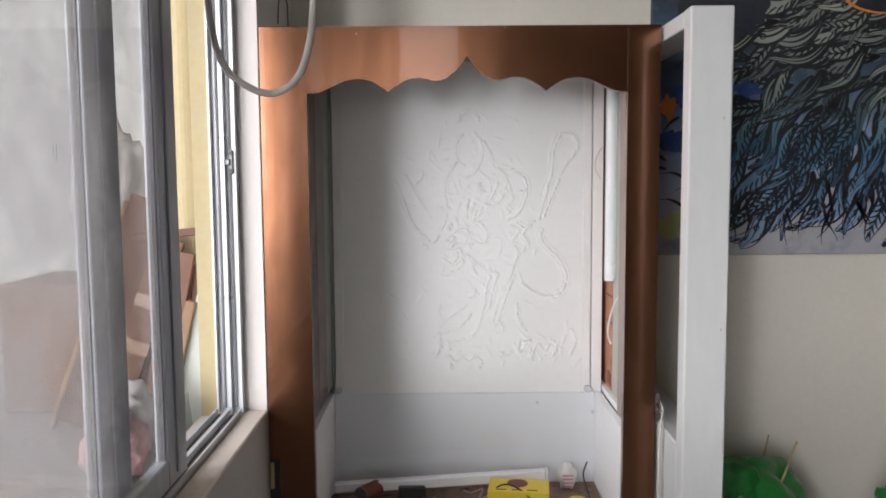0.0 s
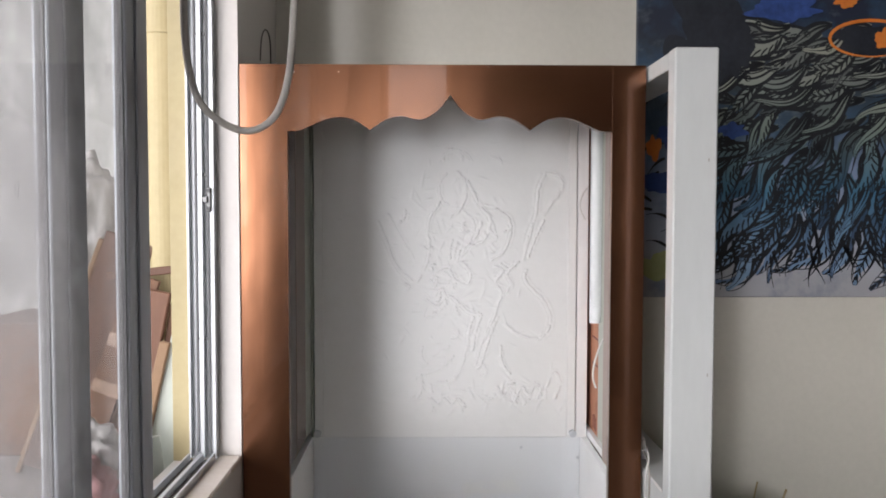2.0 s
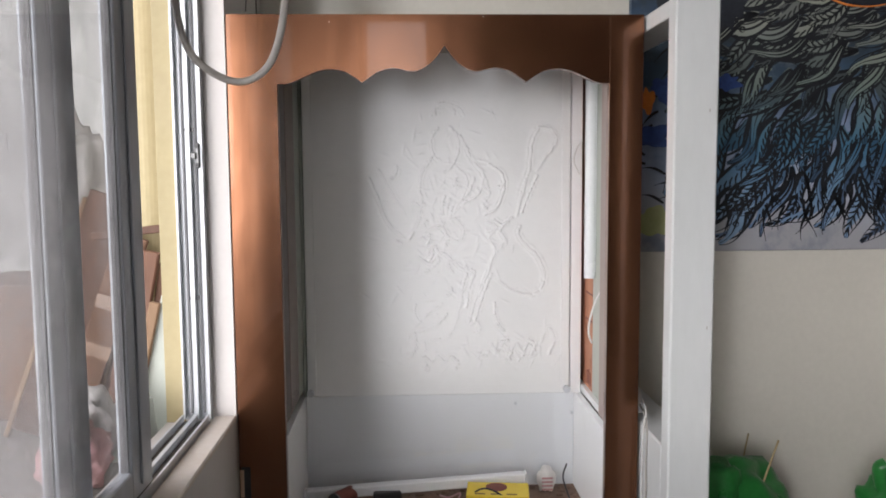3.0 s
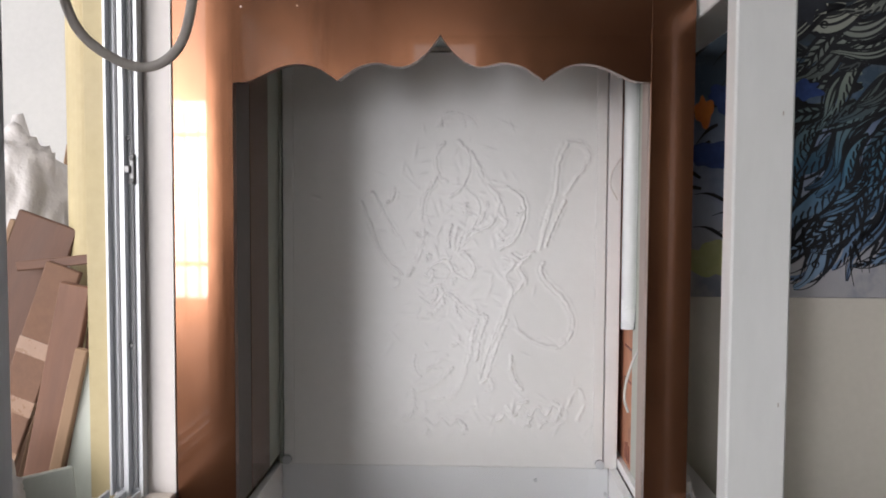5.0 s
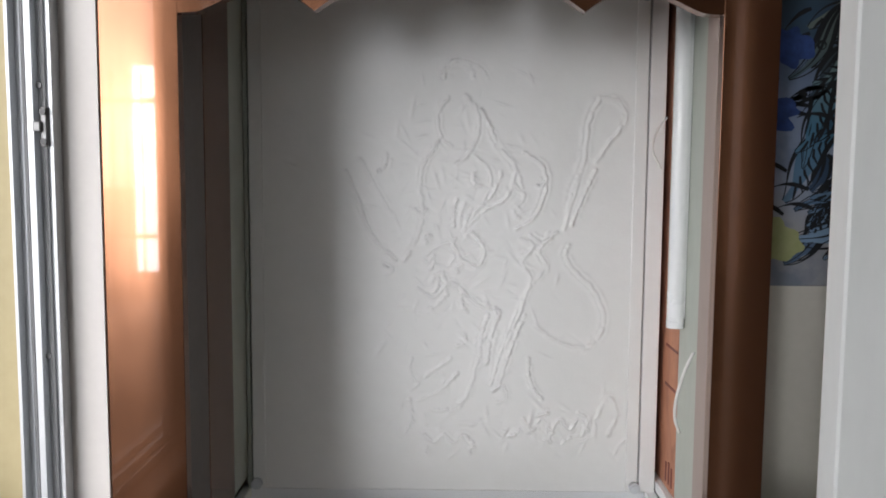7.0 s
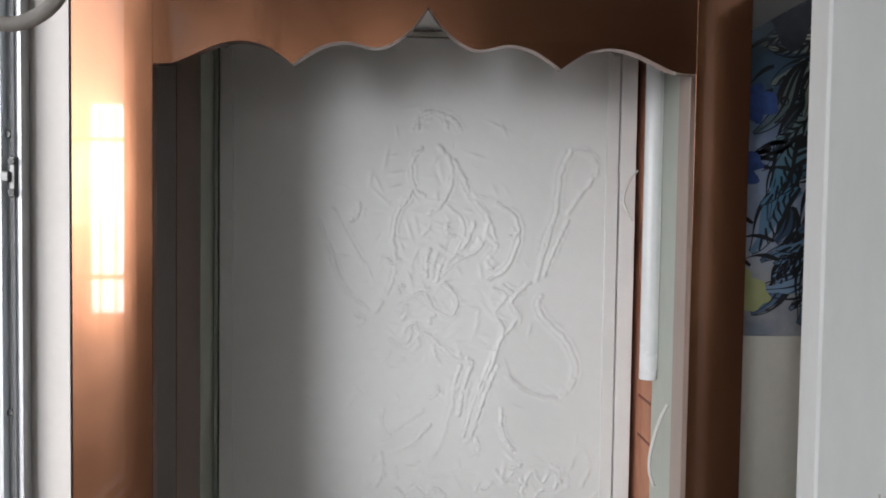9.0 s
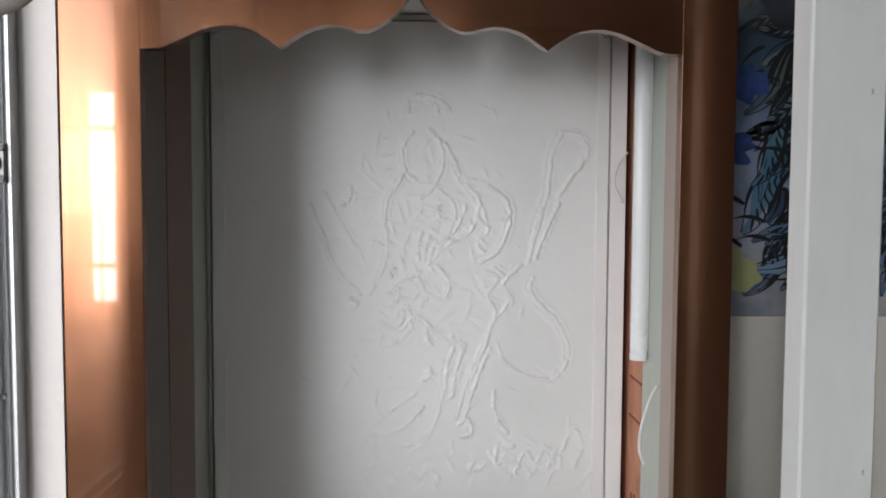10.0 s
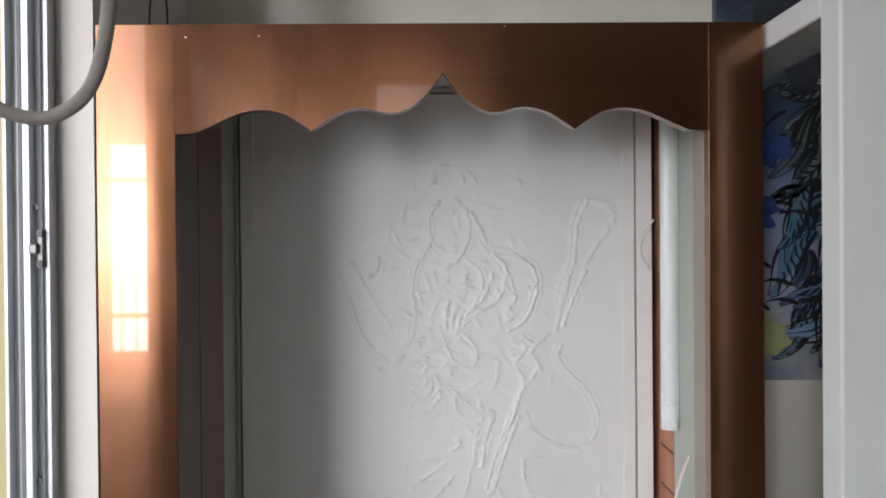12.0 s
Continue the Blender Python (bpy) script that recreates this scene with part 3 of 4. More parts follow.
# relief panel: plaster with raised flowing lines
def relief_panel():
    x0, x1, z0, z1 = -0.280, 0.402, 0.930, 1.806
    nx, nz = 440, 564
    xs, zs = np.linspace(x0, x1, nx), np.linspace(z0, z1, nz)
    X, Z = np.meshgrid(xs, zs)
    H = np.zeros_like(X)
    k = 0.000953
    ox, oz = -0.3416, 1.7796
    rng = np.random.default_rng(4)

    def bow(u0, v0, u1, v1, b):
        """A bowed line between two places on the panel."""
        d = math.hypot(u1 - u0, v1 - v0)
        nu, nv = -(v1 - v0) / d, (u1 - u0) / d
        return [(u0 + (u1 - u0) * s + nu * b * 4 * s * (1 - s), v0 + (v1 - v0) * s + nv * b * 4 * s * (1 - s)) for s in (0, 0.25, 0.5, 0.75, 1)]

    def arc(u, v, ru, rv, a0, a1):
        return [(u + ru * math.cos(radians(a0 + (a1 - a0) * s / 6)), v + rv * math.sin(radians(a0 + (a1 - a0) * s / 6))) for s in range(7)]

    # rounded loops in the upper middle, with a hanging curl beside them
    lines = [[(424, 168), (406, 198), (412, 240), (430, 254)], [(455, 165), (475, 190), (478, 230), (462, 265), (438, 287)],
             [(482, 190), (500, 222), (515, 252), (545, 292), (558, 330)], [(412, 236), (398, 262), (380, 290), (374, 330)],
             arc(450, 150, 46, 44, 200, 340), arc(442, 128, 26, 26, 170, 370)]
    # long outer sweeps
    lines += [[(240, 300), (265, 360), (290, 420), (330, 460)], [(265, 280), (300, 340), (320, 375)], bow(374, 330, 346, 462, -16), bow(300, 300, 312, 268, 6)]
    # crossing folds
    lines += [[(470, 270), (500, 300), (494, 342), (455, 402)], [(546, 300), (530, 345), (490, 370), (452, 408)], bow(520, 300, 470, 372, -10)]
    lines += [[(560, 265), (594, 290), (600, 332), (580, 382), (548, 402)], [(544, 322), (561, 345), (544, 370), (552, 384)], bow(474, 300, 482, 326, 8)]
    lines += [bow(440 + 14 * q, 350 + 8 * q, 436 + 10 * q, 398 + 3 * q, 3) for q in range(3)]
    # knotted middle
    lines += [[(398, 440), (430, 428), (450, 458), (480, 470), (491, 440), (468, 410)], [(386, 452), (410, 434), (436, 452), (424, 474)]]
    lines += [[(556, 420), (580, 432), (560, 460), (576, 492), (564, 532), (546, 582), (530, 622)], [(612, 420), (590, 440), (602, 470), (580, 500)],
              [(574, 414), (596, 426), (622, 408)]]
    # upright rod with its curled head, and the large hanging loop
    lines += [[(694, 168), (676, 210), (670, 270), (655, 330), (634, 402)], [(694, 166), (726, 172), (742, 202), (716, 242), (690, 282)], bow(690, 296, 648, 394, 2), bow(664, 296, 640, 372, 3)]
    lines += [[(645, 432), (638, 450), (655, 478), (690, 512), (711, 560), (702, 600), (670, 619), (620, 606), (585, 578)]]
    lines += [bow(566, 560, 520, 694, 3), bow(552, 552, 506, 690, 3), bow(500, 560, 486, 640, 6), bow(520, 556, 498, 650, 4)]
    # hem and lower folds
    lines += [[(370, 512), (400, 528), (430, 500), (460, 522), (490, 546), (520, 552)], bow(388, 552, 424, 514, 6), bow(450, 520, 462, 556, 5), bow(398, 520, 408, 492, 4)]
    lines += [[(482, 640), (466, 700), (448, 732)], [(358, 702), (390, 672), (432, 642)], [(370, 722), (412, 702), (444, 668)], bow(360, 642, 372, 690, 8), bow(400, 740, 452, 722, 6)]
    lines += [bow(355, 720, 348, 782, -8), bow(575, 640, 600, 716, 10), [(510, 700), (528, 692), (534, 716), (518, 724)]]
    # small curls along the foot
    lines.append([(566 + 17 * q, 762 + (12 if q % 2 else -8)) for q in range(8)])
    lines.append([(384 + 18 * q, 792 + (8 if q % 2 else -7)) for q in range(6)])
    lines += [[(700, 752), (722, 712), (739, 742), (724, 782)], [(668, 742), (684, 756), (676, 786)]]
    for q in range(26):
        u, v = (rng.normal(440, 70), rng.normal(470, 80)) if q < 16 else (rng.normal(560, 120), rng.normal(780, 22))
        a, d = rng.normal(1.9, 0.6), rng.uniform(12, 30)
        lines.append(bow(u, v, u + d * math.cos(a), v + d * math.sin(a), rng.normal(0, 5)))
    for li, line in enumerate(lines):
        for copy in range(3):
            path = smooth_path([(ox + u * k, 0, oz - v * k) for u, v in line], 12)
            off = (0.0, rng.uniform(0.004, 0.008), -rng.uniform(0.004, 0.009))[copy]
            seed = li * 3.7 + copy * 11.3
            n = len(path)
            first, last = (0, n) if copy == 0 else (int(rng.uniform(0, 0.4) * n), int(rng.uniform(0.6, 1.0) * n))
            bent = []
            for i, p in enumerate(path):
                d = (path[min(i + 1, n - 1)] - path[max(i - 1, 0)]).normalized()
                wob = 0.0022 * noise.noise(Vector((i * 0.35, seed, 0)))
                bent.append((p.x - d.z * (off + wob), p.z + d.x * (off + wob), 0.55 + 0.8 * noise.noise(Vector((i * 0.22, seed, 5)))))
            w = 0.0026 + 0.0014 * ((li * 37) % 10) / 10
            h = (0.0023 + 0.0016 * ((li * 53) % 10) / 10) * (1.0 if copy == 0 else 0.32)
            for (ax, az, s), (bx, bz, _) in list(zip(bent, bent[1:]))[first:last]:
                if s < 0.2:
                    continue
                c0, c1 = np.searchsorted(xs, (min(ax, bx) - 0.008, max(ax, bx) + 0.008))
                r0, r1 = np.searchsorted(zs, (min(az, bz) - 0.008, max(az, bz) + 0.008))
                if c1 <= c0 or r1 <= r0:
                    continue
                dx, dz = bx - ax, bz - az
                sx, sz = X[r0:r1, c0:c1], Z[r0:r1, c0:c1]
                t = np.clip(((sx - ax) * dx + (sz - az) * dz) / (dx * dx + dz * dz + 1e-12), 0, 1)
                dist = (sx - ax - t * dx) ** 2 + (sz - az - t * dz) ** 2
                H[r0:r1, c0:c1] = np.maximum(H[r0:r1, c0:c1], h * min(1.2, s + 0.25) * np.exp(-dist / (w * w)))
    for _ in range(460):        # small crumbs of trowelled ornament
        u, v = (rng.normal(440, 85), rng.normal(420, 150)) if rng.random() < 0.7 else (rng.normal(540, 130), rng.normal(775, 30))
        a = rng.uniform(0, math.pi)
        cx, cz, la, lb = ox + u * k, oz - v * k, rng.uniform(0.006, 0.018), rng.uniform(0.002, 0.004)
        p = (X - cx) * math.cos(a) + (Z - cz) * math.sin(a)
        q = -(X - cx) * math.sin(a) + (Z - cz) * math.cos(a)
        H += rng.uniform(-0.0008, 0.0017) * np.exp(-(p / la) ** 2 - (q / lb) ** 2)
    body = np.exp(-((X - 0.12) / 0.16) ** 2 - ((Z - 1.33) / 0.30) ** 2)
    H += 0.004 * body
    H *= np.clip(np.minimum.reduce([X - x0, x1 - X, Z - z0, z1 - Z]) / 0.002, 0, 1)
    verts = np.stack([X, PANEL - H, Z], -1).reshape(-1, 3)
    i = np.arange(nx * nz).reshape(nz, nx)
    faces = np.stack([i[:-1, :-1], i[:-1, 1:], i[1:, 1:], i[1:, :-1]], -1).reshape(-1, 4)
    # closed by a back slab
    base = len(verts)
    corner = [(x0, PANEL + 0.016, z0), (x1, PANEL + 0.016, z0), (x1, PANEL + 0.016, z1), (x0, PANEL + 0.016, z1)]
    verts = verts.tolist() + corner
    faces = faces.tolist() + [[base, base + 3, base + 2, base + 1]]
    faces += [[int(q) for q in i[0, ::-1]] + [base, base + 1], [int(q) for q in i[-1, :]] + [base + 2, base + 3],
              [int(q) for q in i[:, 0]] + [base + 3, base], [int(q) for q in i[::-1, -1]] + [base + 1, base + 2]]
    me = bpy.data.meshes.new("relief_panel")
    me.from_pydata(verts, [], faces)
    me.materials.append(M_RELIEF)
    me.polygons.foreach_set("use_smooth", [len(p.vertices) == 4 for p in me.polygons])
    whole = thing("relief_panel", "white plaster panel with low flowing relief lines", "relief panel")
    field = new("plaster_field", me)
    field.parent = whole
    for a, b in ((x0 + 0.0005, x0 + 0.0235), (x1 - 0.0225, x1 - 0.0005)):
        part("border", slab(a, b, PANEL - 0.0034, PANEL - 0.0006, z0 + 0.002, z1 - 0.002, 0.0012), M_RELIEF, whole, "flat raised plaster border")
    return whole


relief_panel()
for x in (-0.272, 0.395):
    for z in (0.941, 1.790):
        clip = thing("glass_clip", "small round steel clip at the panel corner", "clip", group="panel clips")
        part("boss", rod(bmesh.new(), (x, PANEL - 0.013, z), (x, PANEL - 0.0035, z), 0.0095, 20), M_ALU, clip)
        part("screw_cap", rod(bmesh.new(), (x, PANEL - 0.016, z), (x, PANEL - 0.013, z), 0.006, 16), M_ALU, clip)
for x, z in ((0.260, 0.905), (0.408, 0.878)):
    single("wall_screw", rod(bmesh.new(), (x, PANEL - 0.0115, z), (x, PANEL - 0.0083, z), 0.004, 12), M_ALU, "small grey screw head on the glass", "screw", group="glass screws")

# tube lamp on the inner side, with its loose wires
lamp = thing("tube_lamp", "slim white unlit tube lamp mounted upright inside the cabinet", "lamp")
part("tube", rod(bmesh.new(), (0.4305, 2.06, 1.257), (0.4305, 2.06, 1.80), 0.0135, 24), M_TUBE, lamp, smooth=False)
part("end_cap", rod(bmesh.new(), (0.4305, 2.06, 1.246), (0.4305, 2.06, 1.2568), 0.0139, 24), M_TUBE, lamp)
part("mount", slab(0.432, SR - 0.0005, 2.052, 2.068, 1.26, 1.80, 0.002), M_TUBE, lamp)
single("loose_wire", hose([(0.440, 1.985, 1.222), (0.424, 1.975, 1.195), (0.411, 1.968, 1.155), (0.409, 1.965, 1.125), (0.414, 1.955, 1.105)], 0.0024, 6), M_WIREWHITE,
       "thin white loose wire on the cabinet's inner side", "wire", smooth=True)
single("loose_wire", hose([(0.422, 2.115, 1.585), (0.408, 2.128, 1.56), (0.404, 2.13, 1.53), (0.416, 2.118, 1.50)], 0.0016, 6), M_WIREWHITE,
       "thin white wire looping beside the tube lamp", "wire", smooth=True)

# hanging cable and wire hook
single("hanging_cable", hose([(-0.385, 1.43, 2.75), (-0.386, 1.43, 2.2), (-0.388, 1.43, 1.95), (-0.386, 1.43, 1.80), (-0.368, 1.435, 1.712), (-0.330, 1.45, 1.672), (-0.285, 1.46, 1.660),
                              (-0.242, 1.45, 1.684), (-0.214, 1.42, 1.74), (-0.200, 1.39, 1.82), (-0.192, 1.37, 1.95), (-0.20, 1.36, 2.2), (-0.2, 1.36, 2.75)], 0.0062, 14), M_CABLE,
       "thick grey cable hanging in a loop from the ceiling", "cable", smooth=True)
single("wire_hook", hose([(-0.384, 2.02, 1.88), (-0.380, 2.02, 1.935), (-0.372, 2.03, 1.955), (-0.366, 2.05, 1.93), (-0.366, 2.055, 1.838)], 0.0016, 6), M_WIREDARK,
       "thin dark wire hook above the cabinet", "wire", smooth=True)

# ---------------------------------------------------------------- white partition frame beside the cabinet
part_frame = thing("partition_frame", "white painted open partition frame standing beside the cabinet", "partition")
PX0, PX1 = 0.497, 0.583
PF = 1.637
part("upright", slab(PX0, PX1, PF, PF + 0.046, 0.0, TOP + 0.002, 0.003), M_WHITEPOST, part_frame)
part("head_beam", slab(PX0 + 0.0005, PX1 - 0.0005, PF + 0.047, BACKWALL - 0.03, TOP - 0.034, TOP, 0.002), M_WHITEPOST, part_frame)
part("low_panel", slab(PX0 + 0.001, PX1 - 0.001, PF + 0.047, BACKWALL - 0.003, 0.0, 0.949, 0.003), M_WHITEPOST, part_frame)
for x, z in ((0.566, 1.623), (0.546, 0.846), (0.570, 1.20)):
    part("nail_mark", slab(x - 0.001, x + 0.001, PF - 0.0006, PF + 0.001, z - 0.003, z + 0.003, 0.0), M_CABLE, part_frame, "small dark nail mark")

# socket and cords on the cabinet's outer side
plug = thing("wall_socket", "small white plug beside the cabinet, on the low panel", "socket")
part("body", slab(0.500, 0.528, 1.90, 1.935, 0.950, 0.975, 0.006), M_TUBE, plug)
part("plug_head", rod(bmesh.new(), (0.512, 1.915, 0.9755), (0.508, 1.90, 1.000), 0.012, 16, 0.009), M_WIREWHITE, plug)
single("white_cord", hose([(0.515, 1.88, 0.99), (0.500, 1.80, 0.985), (0.4945, 1.80, 0.94), (0.4925, 1.80, 0.80), (0.494, 1.79, 0.60), (0.494, 1.79, 0.2)], 0.0019, 8), M_WIREWHITE,
       "white cord hanging down the low panel", "cord", smooth=True)
single("grey_cord", hose([(0.512, 1.89, 0.975), (0.497, 1.785, 0.965), (0.4945, 1.775, 0.88), (0.4945, 1.77, 0.70), (0.4945, 1.765, 0.3)], 0.002, 8), M_CABLE,
       "thin grey cord hanging beside the white cord", "cord", smooth=True)

# ---------------------------------------------------------------- painting on the wall
CX0, CX1, CZ0, CZ1 = 0.575, 1.90, 1.290, 2.45
FACE = BACKWALL - 0.022


def canvas_material():
    m, n, l, p = mat("painted_canvas")
    tc = n.new("ShaderNodeTexCoord")
    sep = n.new("ShaderNodeSeparateXYZ")
    l.new(tc.outputs["Object"], sep.inputs[0])
    wob = noise_tex(n, l, coords(n, l), 5, 5)
    add = n.new("ShaderNodeMath")
    add.operation = "MULTIPLY_ADD"
    l.new(wob, add.inputs[0])
    add.inputs[1].default_value = 0.28
    l.new(sep.outputs["Z"], add.inputs[2])
    rng = n.new("ShaderNodeMapRange")
    rng.inputs["From Min"].default_value, rng.inputs["From Max"].default_value = CZ0 + 0.22, CZ1 - 0.12
    l.new(add.outputs[0], rng.inputs["Value"])
    col = ramp(n, l, rng.outputs[0], (0.0, (0.36, 0.36, 0.38)), (0.14, (0.33, 0.38, 0.49)), (0.30, (0.22, 0.28, 0.42)), (0.46, (0.04, 0.08, 0.13)),
               (0.60, (0.03, 0.04, 0.05)), (0.76, (0.016, 0.022, 0.04)), (1.0, (0.012, 0.018, 0.04)))
    tealy = noise_tex(n, l, coords(n, l), 8, 4)
    col = blend(n, l, ramp(n, l, tealy, (0.5, (0, 0, 0)), (0.68, (0.5, 0.5, 0.5))), col, (0.035, 0.09, 0.17))
    pale = noise_tex(n, l, coords(n, l, (1, 1, 1.6)), 11, 5)
    col = blend(n, l, ramp(n, l, pale, (0.58, (0, 0, 0)), (0.70, (0.22, 0.22, 0.22))), col, (0.25, 0.3, 0.32))
    l.new(col, p.inputs["Base Color"])
    p.inputs["Roughness"].default_value = 0.5
    weave = noise_tex(n, l, coords(n, l), 260, 2)
    bump(n, l, p, weave, 0.2, 0.001)
    return m


painting = thing("painting", "large blue and black feather painting on canvas, unframed on the wall", "painting")
part("canvas", slab(CX0, CX1, FACE, BACKWALL - 0.001, CZ0, CZ1, 0.002), canvas_material(), painting)


def ribbon(verts, faces, pts, w0, w1, lift):
    """A flat brush stroke, widest in its middle, lying on the canvas."""
    base = len(verts)
    n = len(pts)
    for i, (x, z) in enumerate(pts):
        ax, az = pts[max(i - 1, 0)]
        bx, bz = pts[min(i + 1, n - 1)]
        d = math.hypot(bx - ax, bz - az) or 1e-9
        t = i / (n - 1)
        w = (w0 + (w1 - w0) * t) * (1.3 if w0 < 0.01 else 1.0) * (0.35 + 0.65 * math.sin(math.pi * min(1, t * 1.15 + 0.1)))
        px, pz = -(bz - az) / d * w / 2, (bx - ax) / d * w / 2
        for s in (1, -1):
            verts.append((min(max(x + s * px, CX0 + 0.001), CX1), FACE - lift, min(max(z + s * pz, CZ0 + 0.001), CZ1)))
    for i in range(n - 1):
        a = base + 2 * i
        faces.append((a, a + 1, a + 3, a + 2))


def strokes(name, material, label, groups):
    verts, faces = [], []
    for pts, w0, w1, lift in groups:
        ribbon(verts, faces, pts, w0, w1, lift)
    me = bpy.data.meshes.new(name)
    me.from_pydata(verts, [], faces)
    me.materials.append(material)
    ob = new(name, me)
    ob.parent = painting
    return tagged(ob, label, kind="stuff")


def flow(x, z, wobble):
    """Direction of the feathers: they sweep in from the upper side and hang down to the lower corner."""
    s = min(1.0, max(0.0, (x - 0.62) / 0.75))
    down = min(1.0, max(0.0, (1.85 - z) / 0.5))
    ang = radians(217 + 14 * math.sin(6 * x + wobble) + 36 * down * (0.55 + 0.45 * s))
    ang += 0.35 * math.sin(9 * z + 2.2 * wobble)
    return math.cos(ang), math.sin(ang)


def sweep(x, z, length, wobble, step=0.008):
    pts = [(x, z)]
    for i in range(int(length / step)):
        dx, dz = flow(x, z, wobble)
        bend = 0.5 * math.sin(i * step * 26 + 9 * wobble) * (1 if wobble > 0 else -1)
        dx, dz = dx * math.cos(bend) - dz * math.sin(bend), dx * math.sin(bend) + dz * math.cos(bend)
        x, z = x + dx * step, z + dz * step
        if x < (0.70 + 0.07 * wobble if z < 1.66 else CX0 + 0.004) or z < CZ0 + 0.02 or x > CX1:
            break
        pts.append((x, z))
    return pts


prng = random.Random(11)
ink, light_feather, seeds = [], [], []
for k in range(1600):
    x, z = prng.uniform(0.74, 1.85), prng.uniform(1.40, 2.02)
    if z < 1.425 + 0.045 * math.sin(7 * x) or (x < 0.80 and z > 1.80):
        continue
    if any((x - a) ** 2 + ((z - b) * 1.25) ** 2 < 0.037 ** 2 for a, b in seeds):
        continue
    seeds.append((x, z))
seeds.sort(key=lambda s: s[1] - 0.3 * s[0])
for k, (x, z) in enumerate(seeds):
    lift = 0.0005 + 0.00002 * k
    wob = prng.uniform(-0.5, 0.5)
    spine = sweep(x, z, prng.uniform(0.12, 0.24), wob, 0.006)
    n = len(spine)
    if n < 9:
        continue
    wide = prng.uniform(0.013, 0.025)
    rails = []
    for share in (-1.0, -0.62, -0.3, 0.0, 0.3, 0.62, 1.0):
        rail = []
        for i, (px, pz) in enumerate(spine):
            ax, az = spine[max(i - 1, 0)]
            bx, bz = spine[min(i + 1, n - 1)]
            d = math.hypot(bx - ax, bz - az) or 1e-9
            w = share * wide * math.sin(math.pi * min(1, (i + 0.4) / n)) ** 0.75
            rail.append((px - (bz - az) / d * w, pz + (bx - ax) / d * w))
        rails.append(rail)
    light_feather.append((spine, wide * 2.0, wide * 1.5, lift))
    style = k % 4
    ink.append((rails[0], 0.0085, 0.004, lift + 0.00001))
    ink.append((rails[6], 0.0085, 0.004, lift + 0.00001))
    if style != 1:
        ink.append((rails[3], 0.006, 0.003, lift + 0.00001))
    if style == 0:          # long hair-like lines
        for q in (1, 5):
            ink.append((rails[q][2:-1], 0.0048, 0.003, lift + 0.00001))
    elif style in (1, 2):   # slanting barbs
        for i in range(2, n - 4, 3):
            q = min(n - 1, i + 4)
            ink.append(([rails[3][i], rails[4][i + 2], rails[6][q]], 0.0054, 0.004, lift + 0.00001))
            if style == 2:
                ink.append(([rails[3][i], rails[2][i + 2], rails[0][q]], 0.0054, 0.004, lift + 0.00001))
    else:                   # an eye with dark core
        c = rails[3][n // 2]
        ring = [(c[0] + 0.007 * math.cos(a * math.tau / 12), c[1] + 0.007 * math.sin(a * math.tau / 12)) for a in range(13)]
        ink.append((ring, 0.004, 0.004, lift + 0.00001))
        ink.append((rails[1][2:-2], 0.0032, 0.002, lift + 0.00001))
TOPL = 0.0005 + 0.00002 * (len(seeds) + 2)
for k in range(70):                   # loose trailing strands at the lower edge
    x, z = prng.uniform(0.76, 1.6), prng.uniform(1.40, 1.52)
    ink.append((sweep(x, z, prng.uniform(0.07, 0.16), prng.uniform(0.2, 0.9)), 0.008, 0.003, TOPL))
for k in range(26):                   # strands beside the cabinet
    x, z = prng.uniform(0.61, 0.76), prng.uniform(1.42, 1.86)
    a = radians(prng.uniform(160, 205) if z < 1.62 else prng.uniform(200, 235))
    ink.append(([(x + 0.07 * i / 5 * math.cos(a), z + 0.07 * i / 5 * math.sin(a) + 0.01 * math.sin(i * 0.6)) for i in range(6)], 0.008, 0.003, TOPL))
ink = [g for g in ink if len(g[0]) > 2]


def feather_material():
    m, n, l, p = mat("pale_feather_paint")
    geo = n.new("ShaderNodeNewGeometry")
    tc = n.new("ShaderNodeTexCoord")
    sep = n.new("ShaderNodeSeparateXYZ")
    l.new(tc.outputs["Object"], sep.inputs[0])
    rng = n.new("ShaderNodeMapRange")
    rng.inputs["From Min"].default_value, rng.inputs["From Max"].default_value = 1.40, 1.90
    l.new(sep.outputs["Z"], rng.inputs["Value"])
    col = ramp(n, l, rng.outputs[0], (0.0, (0.16, 0.25, 0.38)), (0.35, (0.05, 0.15, 0.24)), (0.65, (0.14, 0.18, 0.16)), (1.0, (0.24, 0.25, 0.21)))
    dark = ramp(n, l, geo.outputs["Random Per Island"], (0.0, (0.3, 0.3, 0.36)), (0.45, (0.8, 0.85, 0.9)), (1.0, (1.25, 1.25, 1.2)))
    l.new(blend(n, l, 1.0, col, dark, "MULTIPLY"), p.inputs["Base Color"])
    p.inputs["Roughness"].default_value = 0.5
    return m


strokes("feather_fill", feather_material(), "pale blue and grey feather shapes", light_feather)
strokes("brushwork", M_INK, "black brush strokes of the feathers", ink)


def blotch(name, cx, cz, rx, rz, material, seed, lift, label):
    """An irregular dab of paint."""
    bm = bmesh.new()
    ring = []
    for i in range(40):
        a = i * math.tau / 40
        k = 1 + 0.55 * noise.noise(Vector((math.cos(a) * 1.9 + seed * 3.1, math.sin(a) * 1.9, seed * 0.7)))
        ring.append(bm.verts.new((max(cx + rx * k * math.cos(a), CX0 + 0.001), FACE - lift, max(cz + rz * k * math.sin(a), CZ0 + 0.001))))
    bm.faces.new(ring)
    return part(name, bm, material, painting, label)


